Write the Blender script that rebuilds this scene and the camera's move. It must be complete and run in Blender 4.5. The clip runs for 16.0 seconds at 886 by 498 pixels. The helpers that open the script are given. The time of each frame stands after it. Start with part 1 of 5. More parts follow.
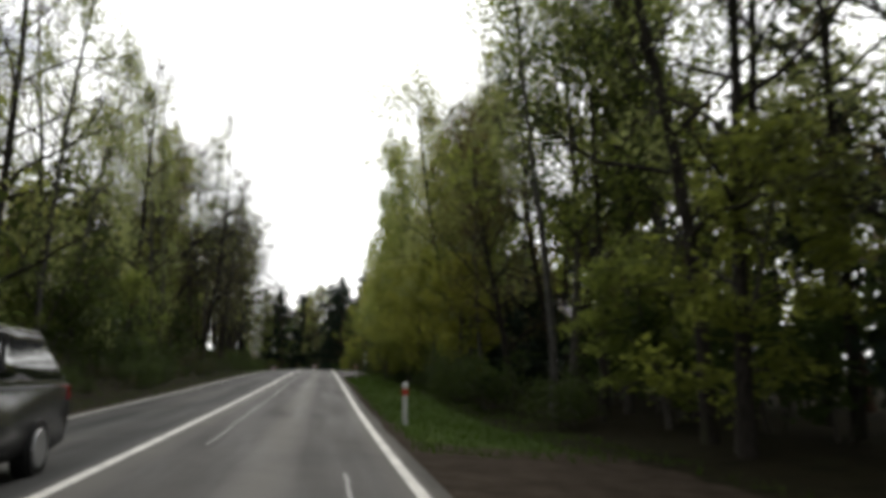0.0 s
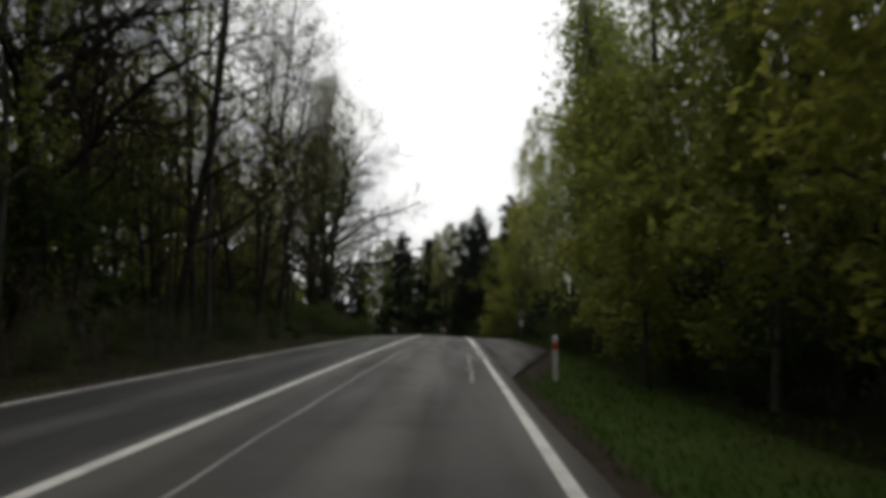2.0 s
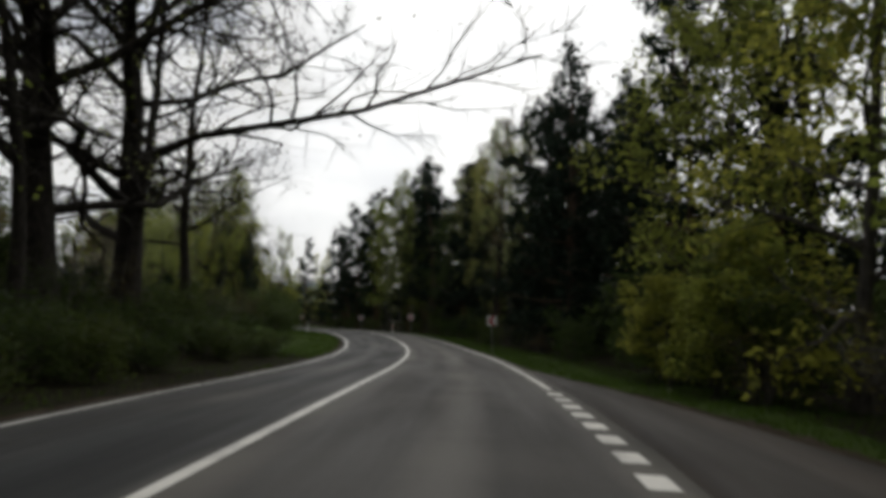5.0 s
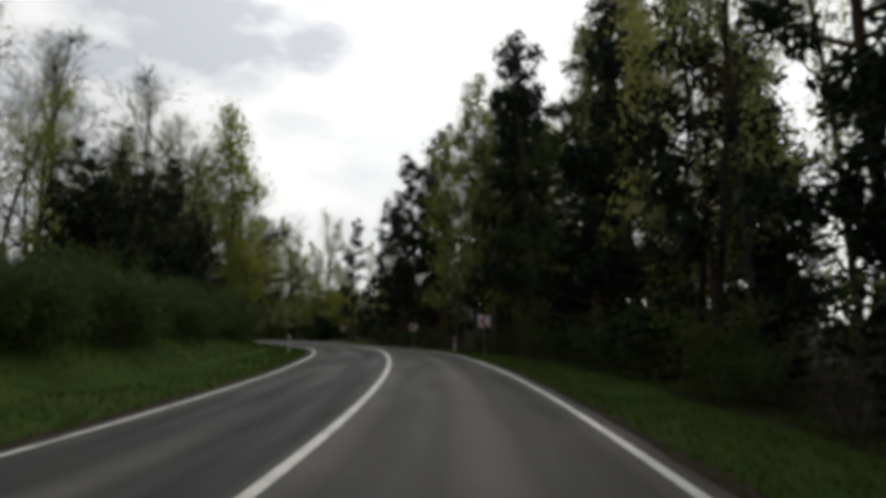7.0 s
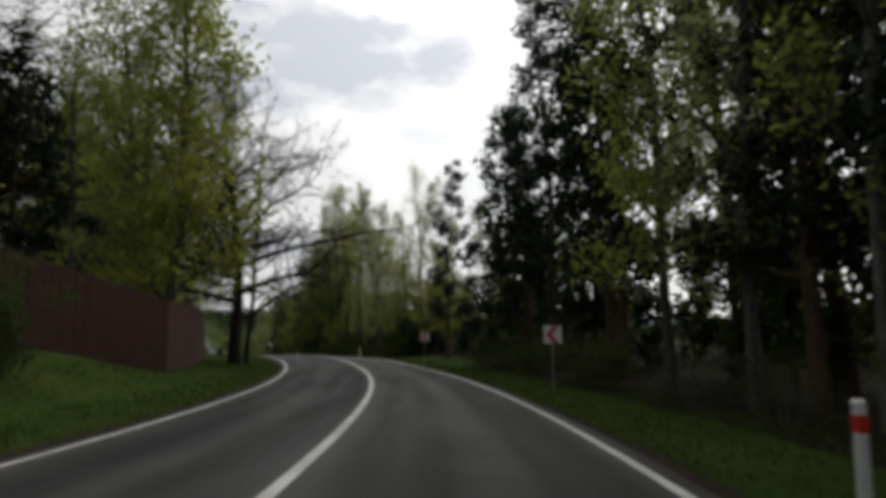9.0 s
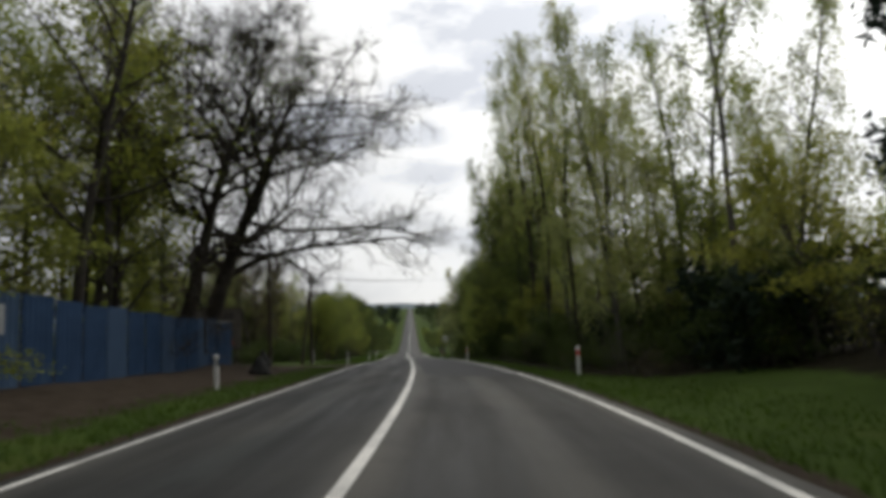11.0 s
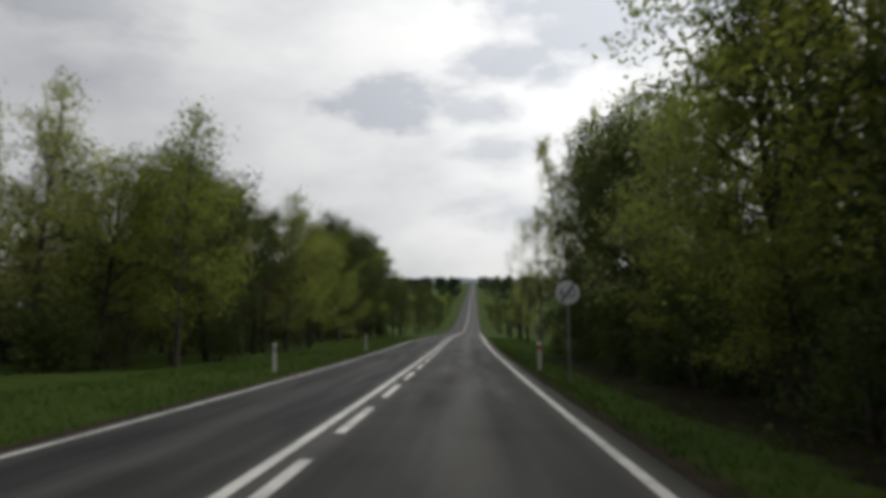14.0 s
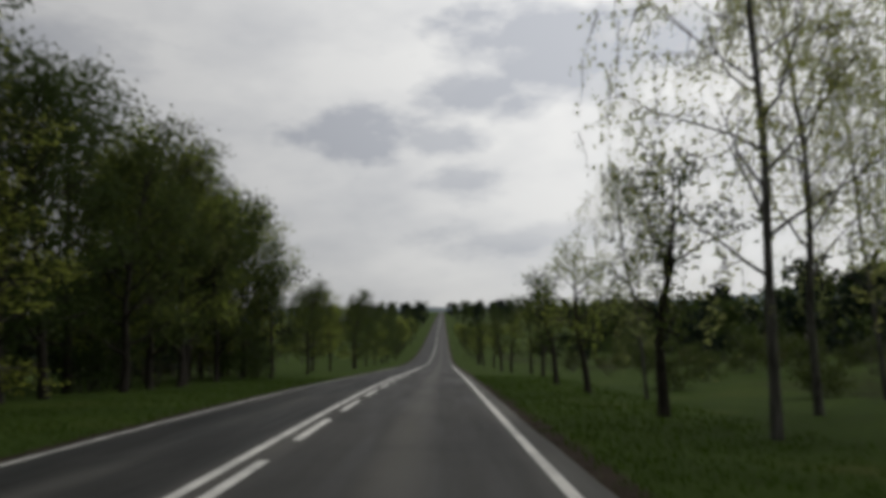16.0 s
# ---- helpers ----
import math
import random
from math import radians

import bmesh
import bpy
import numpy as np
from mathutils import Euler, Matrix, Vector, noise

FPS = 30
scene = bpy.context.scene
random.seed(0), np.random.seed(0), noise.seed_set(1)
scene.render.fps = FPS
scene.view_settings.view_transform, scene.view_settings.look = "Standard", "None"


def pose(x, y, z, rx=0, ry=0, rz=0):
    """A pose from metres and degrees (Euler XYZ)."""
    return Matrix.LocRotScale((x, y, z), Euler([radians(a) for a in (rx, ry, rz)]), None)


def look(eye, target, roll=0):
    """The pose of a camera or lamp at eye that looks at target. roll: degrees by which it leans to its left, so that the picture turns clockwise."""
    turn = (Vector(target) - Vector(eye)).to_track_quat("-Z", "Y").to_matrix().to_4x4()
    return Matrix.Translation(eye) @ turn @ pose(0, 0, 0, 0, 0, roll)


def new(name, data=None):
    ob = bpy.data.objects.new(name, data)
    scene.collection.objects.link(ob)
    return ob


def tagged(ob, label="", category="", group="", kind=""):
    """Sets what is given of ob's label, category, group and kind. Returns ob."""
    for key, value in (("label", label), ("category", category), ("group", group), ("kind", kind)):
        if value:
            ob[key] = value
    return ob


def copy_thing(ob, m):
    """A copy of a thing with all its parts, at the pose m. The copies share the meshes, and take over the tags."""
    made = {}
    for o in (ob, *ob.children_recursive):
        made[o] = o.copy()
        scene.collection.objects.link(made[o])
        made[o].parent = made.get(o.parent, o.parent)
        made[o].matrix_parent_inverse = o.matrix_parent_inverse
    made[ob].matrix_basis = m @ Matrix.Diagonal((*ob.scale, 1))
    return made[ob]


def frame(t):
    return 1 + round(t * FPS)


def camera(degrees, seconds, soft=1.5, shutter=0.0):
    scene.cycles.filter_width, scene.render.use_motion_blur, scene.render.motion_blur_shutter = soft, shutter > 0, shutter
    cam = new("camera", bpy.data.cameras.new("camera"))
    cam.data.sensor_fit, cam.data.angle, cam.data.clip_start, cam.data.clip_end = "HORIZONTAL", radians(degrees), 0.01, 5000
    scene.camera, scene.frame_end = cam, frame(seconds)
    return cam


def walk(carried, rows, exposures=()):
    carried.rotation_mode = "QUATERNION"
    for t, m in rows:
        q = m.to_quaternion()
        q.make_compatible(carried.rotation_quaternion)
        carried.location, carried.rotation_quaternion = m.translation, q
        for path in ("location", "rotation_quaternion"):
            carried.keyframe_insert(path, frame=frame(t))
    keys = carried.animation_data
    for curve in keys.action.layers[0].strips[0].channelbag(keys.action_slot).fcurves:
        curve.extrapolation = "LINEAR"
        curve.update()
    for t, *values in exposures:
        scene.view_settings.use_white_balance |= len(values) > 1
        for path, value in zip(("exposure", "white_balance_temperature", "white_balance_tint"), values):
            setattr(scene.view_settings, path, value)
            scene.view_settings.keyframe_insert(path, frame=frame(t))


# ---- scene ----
# ---------------------------------------------------------------- camera and walk
cam = camera(63.64, 16.0, soft=4.9, shutter=0.15)
PATH = [
    (0.00, 2.37, -5.51, 1.10, 99.80, -0.11, -10.05),
    (0.10, 2.39, -3.57, 1.11, 99.92, -0.22, -8.65),
    (0.30, 2.42, 0.31, 1.13, 99.30, -0.54, -6.13),
    (0.50, 2.44, 4.18, 1.17, 99.11, -0.35, -3.67),
    (1.00, 2.63, 13.84, 1.30, 99.90, -0.43, -0.88),
    (1.50, 2.79, 23.44, 1.49, 98.10, 0.19, 0.18),
    (2.00, 2.96, 33.00, 1.70, 96.65, -0.78, 0.37),
    (2.50, 3.08, 42.51, 1.92, 98.45, -1.44, 0.77),
    (3.00, 3.05, 51.97, 2.12, 96.67, -2.09, 1.77),
    (3.50, 3.16, 61.40, 2.29, 95.87, -1.23, 3.96),
    (4.00, 3.16, 70.82, 2.45, 96.67, -0.98, 4.20),
    (4.50, 3.17, 80.25, 2.57, 96.43, 0.36, 4.41),
    (5.00, 3.04, 89.72, 2.63, 94.97, -0.31, 4.87),
    (5.20, 2.90, 93.53, 2.62, 95.68, -0.36, 3.73),
    (5.55, 2.64, 100.37, 2.53, 94.95, -0.32, 4.94),
    (5.90, 2.15, 107.49, 2.33, 94.49, -0.20, 6.54),
    (6.25, 1.42, 114.74, 2.12, 94.92, -0.04, 8.40),
    (6.60, 0.47, 121.98, 1.94, 95.35, 0.12, 10.40),
    (6.95, -0.66, 129.05, 1.79, 95.96, 0.24, 12.45),
    (7.30, -1.93, 135.82, 1.71, 96.54, 0.29, 14.43),
    (7.50, -2.73, 139.57, 1.70, 96.16, 0.21, 15.56),
    (8.00, -5.09, 148.83, 1.69, 96.79, 0.14, 17.01),
    (8.50, -7.87, 158.10, 1.68, 96.86, -0.18, 19.69),
    (8.70, -9.16, 161.87, 1.66, 97.14, -0.03, 21.36),
    (9.05, -11.66, 168.53, 1.61, 96.77, 0.14, 23.70),
    (9.40, -14.68, 175.48, 1.53, 96.26, 0.55, 26.48),
    (9.75, -18.18, 182.55, 1.42, 96.07, 1.08, 29.54),
    (10.10, -22.13, 189.58, 1.33, 95.93, 1.62, 32.64),
    (10.45, -26.42, 196.43, 1.28, 95.96, 2.03, 35.67),
    (10.80, -30.95, 202.98, 1.26, 96.16, 2.20, 38.53),
    (11.00, -33.66, 206.55, 1.27, 96.29, 2.36, 40.36),
    (11.50, -40.72, 215.27, 1.23, 97.40, 0.99, 41.35),
    (12.00, -48.10, 223.88, 1.04, 95.81, 0.78, 43.64),
    (12.50, -55.61, 232.40, 0.77, 95.01, 0.16, 45.18),
    (13.00, -63.49, 241.12, 0.43, 95.21, 1.01, 44.90),
    (13.50, -71.50, 249.72, 0.07, 95.27, 1.96, 44.96),
    (14.00, -79.53, 258.26, -0.35, 94.56, 0.94, 45.43),
    (14.50, -87.55, 266.75, -0.80, 94.74, 0.17, 43.28),
    (15.00, -95.49, 275.21, -1.19, 93.69, -1.05, 42.30),
    (15.50, -103.40, 283.64, -1.54, 95.65, 0.43, 43.83),
    (16.00, -111.25, 292.08, -1.86, 96.89, 1.78, 42.91),
]
walk(cam, [(t, pose(x, y, z, rx, ry, rz)) for t, x, y, z, rx, ry, rz in PATH],
     exposures=[(0.0, 0.2), (0.6, -0.6), (2.5, -0.6), (3.5, -0.75), (4.5, -0.56), (5.2, -0.52), (7.3, -0.53), (8.7, -0.48), (10.8, -0.18), (11.6, -0.2), (12.4, -0.52), (13.0, -0.42), (13.6, -0.36), (14.4, -0.35), (15.0, -0.43), (15.5, -0.40), (16.0, -0.78)])

# ---------------------------------------------------------------- sky and sun
SUN_AZ, SUN_EL = -8.0, 45.0          # degrees: azimuth left of the first heading, and height
world = bpy.data.worlds.new("overcast_sky")
scene.world = world
world.use_nodes = True
wn, wl = world.node_tree.nodes, world.node_tree.links
wn.clear()


def wnode(kind, **values):
    n = wn.new(kind)
    for k, v in values.items():
        n.inputs[k].default_value = v
    return n


w_out = wn.new("ShaderNodeOutputWorld")
w_bg = wn.new("ShaderNodeBackground")
w_sky = wn.new("ShaderNodeTexSky")
w_sky.sky_type = "NISHITA"
w_sky.sun_disc = False
w_sky.sun_elevation = radians(SUN_EL)
w_sky.sun_rotation = radians(-SUN_AZ)
w_dim = wn.new("ShaderNodeVectorMath")
w_dim.operation = "SCALE"
w_dim.inputs["Scale"].default_value = 0.10
wl.new(w_sky.outputs[0], w_dim.inputs[0])
w_tc = wn.new("ShaderNodeTexCoord")
w_n1 = wnode("ShaderNodeTexNoise", Scale=13.0, Detail=8.0, Roughness=0.62)
w_n2 = wnode("ShaderNodeTexNoise", Scale=5.5, Detail=6.0, Roughness=0.55)
w_flat = wn.new("ShaderNodeMapping")
w_flat.inputs["Scale"].default_value = (1.0, 1.0, 2.4)
wl.new(w_tc.outputs["Generated"], w_flat.inputs[0])
wl.new(w_flat.outputs[0], w_n1.inputs["Vector"])
wl.new(w_flat.outputs[0], w_n2.inputs["Vector"])
# grey cloud bellies: degrees left of the first heading, height, half width, half height, weight
CLOUDS = [
    (49.1, 16.0, 5.2, 2.4, 1.00),
    (42.8, 15.4, 5.2, 1.4, 0.80),
    (39.2, 19.1, 5.2, 2.5, 0.90),
    (35.2, 23.5, 8.4, 2.3, 1.00),
    (40.9, 12.1, 3.4, 1.5, 0.60),
    (23.5, 21.6, 3.4, 2.5, 0.70),
    (73.5, 21.4, 8.0, 2.3, 0.50),
    (36.0, 7.4, 8.6, 1.5, 0.50),
    (29.3, 19.0, 2.7, 1.6, 0.50),
    (33.0, 21.0, 8.4, 2.4, 0.90),
    (24.4, 15.7, 2.7, 1.8, 0.30),
    (34.9, 21.6, 6.8, 2.7, 0.80),
    (70.0, 17.5, 4.0, 1.4, 0.25),
]


def wmath(op, a, b=None, c=None, clamp=False):
    n = wn.new("ShaderNodeMath")
    n.operation, n.use_clamp = op, clamp
    for sock, v in zip(n.inputs, (a, b, c)):
        if v is None:
            continue
        if isinstance(v, bpy.types.NodeSocket):
            wl.new(v, sock)
        else:
            sock.default_value = v
    return n.outputs[0]


w_rough = wmath("MULTIPLY_ADD", w_n1.outputs["Fac"], 3.2, -1.6)
w_total = 0.0
for az, el, hw, hh, dark in CLOUDS:
    a, e = radians(az), radians(el)
    d = Vector((-math.sin(a) * math.cos(e), math.cos(a) * math.cos(e), math.sin(e)))
    r = Vector((math.cos(a), math.sin(a), 0))
    sub = wn.new("ShaderNodeVectorMath")
    sub.operation = "SUBTRACT"
    sub.inputs[1].default_value = d
    wl.new(w_tc.outputs["Generated"], sub.inputs[0])
    axes = []
    for axis, size in ((r, radians(hw)), (r.cross(d), radians(hh)), (d, 0.6)):
        dot = wn.new("ShaderNodeVectorMath")
        dot.operation = "DOT_PRODUCT"
        dot.inputs[1].default_value = axis / size
        wl.new(sub.outputs[0], dot.inputs[0])
        axes.append(wmath("MULTIPLY", dot.outputs["Value"], dot.outputs["Value"]))
    far = wmath("SQRT", wmath("ADD", wmath("ADD", axes[0], axes[1]), axes[2]))
    near = wmath("MULTIPLY_ADD", far, -1.3, 1.55)
    cov = wmath("MULTIPLY", wmath("ADD", near, w_rough, clamp=True), dark)
    w_total = cov if w_total == 0.0 else wmath("MAXIMUM", w_total, cov)
w_veil = wmath("MULTIPLY_ADD", w_n2.outputs["Fac"], 1.5, -0.60, clamp=True)
w_total = wmath("ADD", w_total, w_veil, clamp=True)
w_r = wn.new("ShaderNodeValToRGB")          # pale overcast with greyer cloud bellies
w_r.color_ramp.elements[0].position, w_r.color_ramp.elements[0].color = 0.0, (0.95, 0.95, 0.945, 1)
w_r.color_ramp.elements[1].position, w_r.color_ramp.elements[1].color = 1.0, (0.56, 0.58, 0.63, 1)
wl.new(w_total, w_r.inputs[0])
w_dot = wn.new("ShaderNodeVectorMath")          # the cloud layer glows brighter towards the hidden sun
w_dot.operation = "DOT_PRODUCT"
w_dot.inputs[1].default_value = (-math.sin(radians(SUN_AZ)) * math.cos(radians(SUN_EL)), math.cos(radians(SUN_AZ)) * math.cos(radians(SUN_EL)), math.sin(radians(SUN_EL)))
wl.new(w_tc.outputs["Generated"], w_dot.inputs[0])
w_r2 = wn.new("ShaderNodeValToRGB")
w_r2.color_ramp.elements[0].position, w_r2.color_ramp.elements[0].color = 0.30, (0.76, 0.76, 0.77, 1)
w_r2.color_ramp.elements[1].position, w_r2.color_ramp.elements[1].color = 0.88, (1.95, 1.94, 1.90, 1)
wl.new(w_dot.outputs["Value"], w_r2.inputs[0])
w_mul = wn.new("ShaderNodeMixRGB")
w_mul.blend_type = "MULTIPLY"
w_mul.inputs[0].default_value = 1.0
wl.new(w_r.outputs[0], w_mul.inputs[1])
wl.new(w_r2.outputs[0], w_mul.inputs[2])
w_mix = wn.new("ShaderNodeMixRGB")
w_mix.inputs[0].default_value = 0.93
wl.new(w_dim.outputs[0], w_mix.inputs[1])
wl.new(w_mul.outputs[0], w_mix.inputs[2])
wl.new(w_mix.outputs[0], w_bg.inputs["Color"])
w_bg.inputs["Strength"].default_value = 1.0
wl.new(w_bg.outputs[0], w_out.inputs[0])

sun = new("sun", bpy.data.lights.new("sun", "SUN"))
sun.data.energy, sun.data.angle, sun.data.color = 0.85, radians(6), (1.0, 0.95, 0.88)
sun_dir = Vector((-math.sin(radians(SUN_AZ)) * math.cos(radians(SUN_EL)), math.cos(radians(SUN_AZ)) * math.cos(radians(SUN_EL)), math.sin(radians(SUN_EL))))
sun.matrix_world = look(sun_dir * 60, (0, 0, 0))

# ---------------------------------------------------------------- the road's line
KAPPA = [-1.89, -1.19, -0.41, 0.26, -0.21, 0.16, 2.12, 3.73, 4.60, 5.21, 5.18, 6.49, 6.40, 5.99, 2.59, 0.28, 0.15, 0.35, -0.13, -0.01, -0.55]          # curvature to the left in 1/km, every 18 m from -20 m
GRADE = [-0.39, 0.64, 1.88, 2.40, 1.93, 1.59, 0.48, -3.22, -2.36, -0.02, -0.25, -1.50, -0.90, 0.24, -1.76, -2.68, -3.17, -3.93, -3.19, -2.78, -1.83]          # gradient in per cent at the same places
CROWN = 0.0489
LANE = 3.5
S_MIN, S_MAX = -170, 1760
knots = [-20 + 18 * i for i in range(len(KAPPA))]
SS = np.arange(S_MIN, S_MAX + 1, 1.0)
kap = np.interp(SS, knots + [370], KAPPA + [0.0]) / 1000
kap[SS < -20] = KAPPA[0] / 1000
grd = np.interp(SS, knots + [370, 420, 450, 480, 530, 600, 900, 1300, 1760], GRADE + [-3.2, -3.0, -1.5, 1.0, 3.0, 4.5, 4.2, 4.2, 4.0]) / 100
th = np.cumsum(kap)
i0 = int(-S_MIN)
th -= th[i0]
RX, RY, RZ = np.cumsum(-np.sin(th)), np.cumsum(np.cos(th)), np.cumsum(grd)
RX, RY, RZ = RX - RX[i0], RY - RY[i0], RZ - RZ[i0]


def centre(s):
    return float(np.interp(s, SS, RX)), float(np.interp(s, SS, RY)), float(np.interp(s, SS, RZ)), float(np.interp(s, SS, th))


def bump01(x, a, b, soft):
    """1 between a and b, falling softly to 0 over soft metres outside."""
    return min(1.0, max(0.0, (x - a) / soft + 1)) * min(1.0, max(0.0, (b - x) / soft + 1))


def bay_edge(s):
    """How far the paved right side reaches: lane edge, bus bay and the mouth of the gravel track."""
    return 3.86 + 2.55 * min(1.0, max(0.0, (s - 49) / 14)) * min(1.0, max(0.0, (112 - s) / 20))


def rise(s, lat):
    """Height of the bare ground over the road's centre line."""
    a = abs(lat)
    if lat > 0:
        e = bay_edge(s)
        if a < e + 0.05:
            return -CROWN * min(a, 3.9) - 0.02 * max(0.0, a - 3.9) - 0.10
        d = a - e
        h = -CROWN * min(e, 3.9) - 0.02 * max(0.0, e - 3.9) - 0.055 - 0.08 * min(d, 2.6) - 0.03 * max(0.0, min(d - 2.6, 2.0)) + 0.02 * max(0.0, min(d - 5, 20.0))
        h += 0.5 * bump01(s, 205, 330, 20) * min(1.0, max(0.0, (d - 4.0) / 6.0))
    else:
        if a < 3.9:
            return -CROWN * a - 0.10
        d = a - 3.9
        h = -0.22 + 0.03 * min(d, 8.0)
        h += 1.35 * bump01(s, 95, 196, 18) * min(1.0, max(0.0, (d - 2.6) / 3.2))
        h += 0.28 * bump01(s, 224, 258, 6) * min(1.0, max(0.0, (d - 2.0) / 3.0))
        h += 0.35 * bump01(s, -40, 80, 15) * min(1.0, max(0.0, (d - 2.0) / 3.0))
    p = Vector((s * 0.35, lat * 0.35, 1.7))
    h += 0.10 * noise.noise(p) * min(1.0, d / 2.0) + 0.35 * noise.noise(p * 0.2) * min(1.0, d / 8.0)
    if a > 60:
        h += (a - 60) * (0.02 + 0.05 * noise.noise(Vector((s * 0.004, lat * 0.01, 7.1))))
    return h


def place(s, lat, up=0.0):
    x, y, z, t = centre(s)
    return Vector((x + lat * math.cos(t), y + lat * math.sin(t), z + up))


def on_ground(s, lat, sink=0.0):
    return place(s, lat, rise(s, lat) - sink)


def stand(s, lat, turn=0.0, sink=0.0):
    """Pose of a thing standing on the ground, its +y along the road."""
    p = on_ground(s, lat, sink)
    return pose(p.x, p.y, p.z, 0, 0, math.degrees(centre(s)[3]) + turn)


# ---------------------------------------------------------------- mesh helpers
def from_lists(name, verts, faces, mats=(), smooth=False, uv=None):
    me = bpy.data.meshes.new(name)
    me.from_pydata([tuple(v) for v in verts], [], faces)
    for m in mats:
        me.materials.append(m)
    if smooth:
        me.polygons.foreach_set("use_smooth", [True] * len(me.polygons))
    if uv is not None:
        layer = me.uv_layers.new(name="road")
        idx = np.empty(len(me.loops), dtype=np.int32)
        me.loops.foreach_get("vertex_index", idx)
        layer.data.foreach_set("uv", np.asarray(uv, dtype=np.float32)[idx].ravel())
    me.update()
    return me


def part_mesh(name, me, parent, label=""):
    ob = new(name, me)
    ob.parent = parent
    return tagged(ob, label)


def part(name, bm, material, parent, label=""):
    """Links a bmesh as one mesh object under a thing or part."""
    me = bpy.data.meshes.new(name)
    bm.to_mesh(me)
    bm.free()
    me.materials.append(material)
    ob = new(name, me)
    if parent is not None:
        ob.parent = parent
    return tagged(ob, label)


def empty(name, m, label, category, group="", kind=""):
    ob = new(name)
    ob.empty_display_size = 0.2
    ob.matrix_basis = m
    return tagged(ob, label, category, group, kind)


def box(bm, cx, cy, cz, sx, sy, sz, bevel=0.0, m=None):
    r = bmesh.ops.create_cube(bm, size=1.0, matrix=(m or Matrix()) @ Matrix.Translation((cx, cy, cz)) @ Matrix.Diagonal((sx, sy, sz, 1)))
    if bevel:
        es = list({e for v in r["verts"] for e in v.link_edges})
        bmesh.ops.bevel(bm, geom=es, offset=bevel, segments=2, affect="EDGES", profile=0.5)
    return bm


def boxed(*a, **k):
    return box(bmesh.new(), *a, **k)


def cyl(bm, p0, p1, r0, r1=None, n=12, caps=True):
    p0, p1 = Vector(p0), Vector(p1)
    d = p1 - p0
    m = Matrix.Translation((p0 + p1) / 2) @ d.to_track_quat("Z", "Y").to_matrix().to_4x4()
    bmesh.ops.create_cone(bm, cap_ends=caps, segments=n, radius1=r0, radius2=r0 if r1 is None else r1, depth=d.length, matrix=m)
    return bm


# ---------------------------------------------------------------- materials
def material(name, colour, rough=0.8, metal=0.0, spec=0.4):
    m = bpy.data.materials.new(name)
    m.use_nodes = True
    b = m.node_tree.nodes["Principled BSDF"]
    b.inputs["Base Color"].default_value = (*colour, 1)
    b.inputs["Roughness"].default_value = rough
    b.inputs["Metallic"].default_value = metal
    b.inputs["Specular IOR Level"].default_value = spec
    return m


def nodes_of(m):
    return m.node_tree.nodes, m.node_tree.links, m.node_tree.nodes["Principled BSDF"]


def ramp(n, l, fac, stops):
    r = n.new("ShaderNodeValToRGB")
    els = r.color_ramp.elements
    while len(els) < len(stops):
        els.new(0.5)
    for e, (p, c) in zip(els, stops):
        e.position, e.color = p, (*c, 1)
    l.new(fac, r.inputs[0])
    return r.outputs[0]


def tex_noise(n, l, vec, scale, detail=4.0, rough=0.55):
    t = n.new("ShaderNodeTexNoise")
    t.inputs["Scale"].default_value, t.inputs["Detail"].default_value, t.inputs["Roughness"].default_value = scale, detail, rough
    if vec is not None:
        l.new(vec, t.inputs["Vector"])
    return t.outputs["Fac"]


def mixc(n, l, fac, a, b, mode="MIX"):
    x = n.new("ShaderNodeMixRGB")
    x.blend_type = mode
    for sock, v in zip(x.inputs, (fac, a, b)):
        if isinstance(v, bpy.types.NodeSocket):
            l.new(v, sock)
        elif isinstance(v, tuple):
            sock.default_value = (*v, 1)
        else:
            sock.default_value = v
    return x.outputs[0]


def bumped(n, l, b, height, strength=0.4, dist=0.02):
    u = n.new("ShaderNodeBump")
    u.inputs["Strength"].default_value, u.inputs["Distance"].default_value = strength, dist
    l.new(height, u.inputs["Height"])
    l.new(u.outputs[0], b.inputs["Normal"])


def mottled(name, dark, light, scale=6.0, fine=60.0, rough=0.85, bump=0.4, dist=0.01, spec=0.3, metal=0.0):
    """A surface with stains and grain at two scales, in object space."""
    m = material(name, light, rough, metal, spec)
    n, l, b = nodes_of(m)
    tc = n.new("ShaderNodeTexCoord").outputs["Object"]
    big, small = tex_noise(n, l, tc, scale), tex_noise(n, l, tc, fine, 3.0)
    col = ramp(n, l, big, [(0.3, dark), (0.7, light)])
    col = mixc(n, l, 0.35, col, ramp(n, l, small, [(0.3, tuple(c * 0.55 for c in dark)), (0.7, tuple(min(1, c * 1.25) for c in light))]))
    l.new(col, b.inputs["Base Color"])
    bumped(n, l, b, small, bump, dist)
    return m


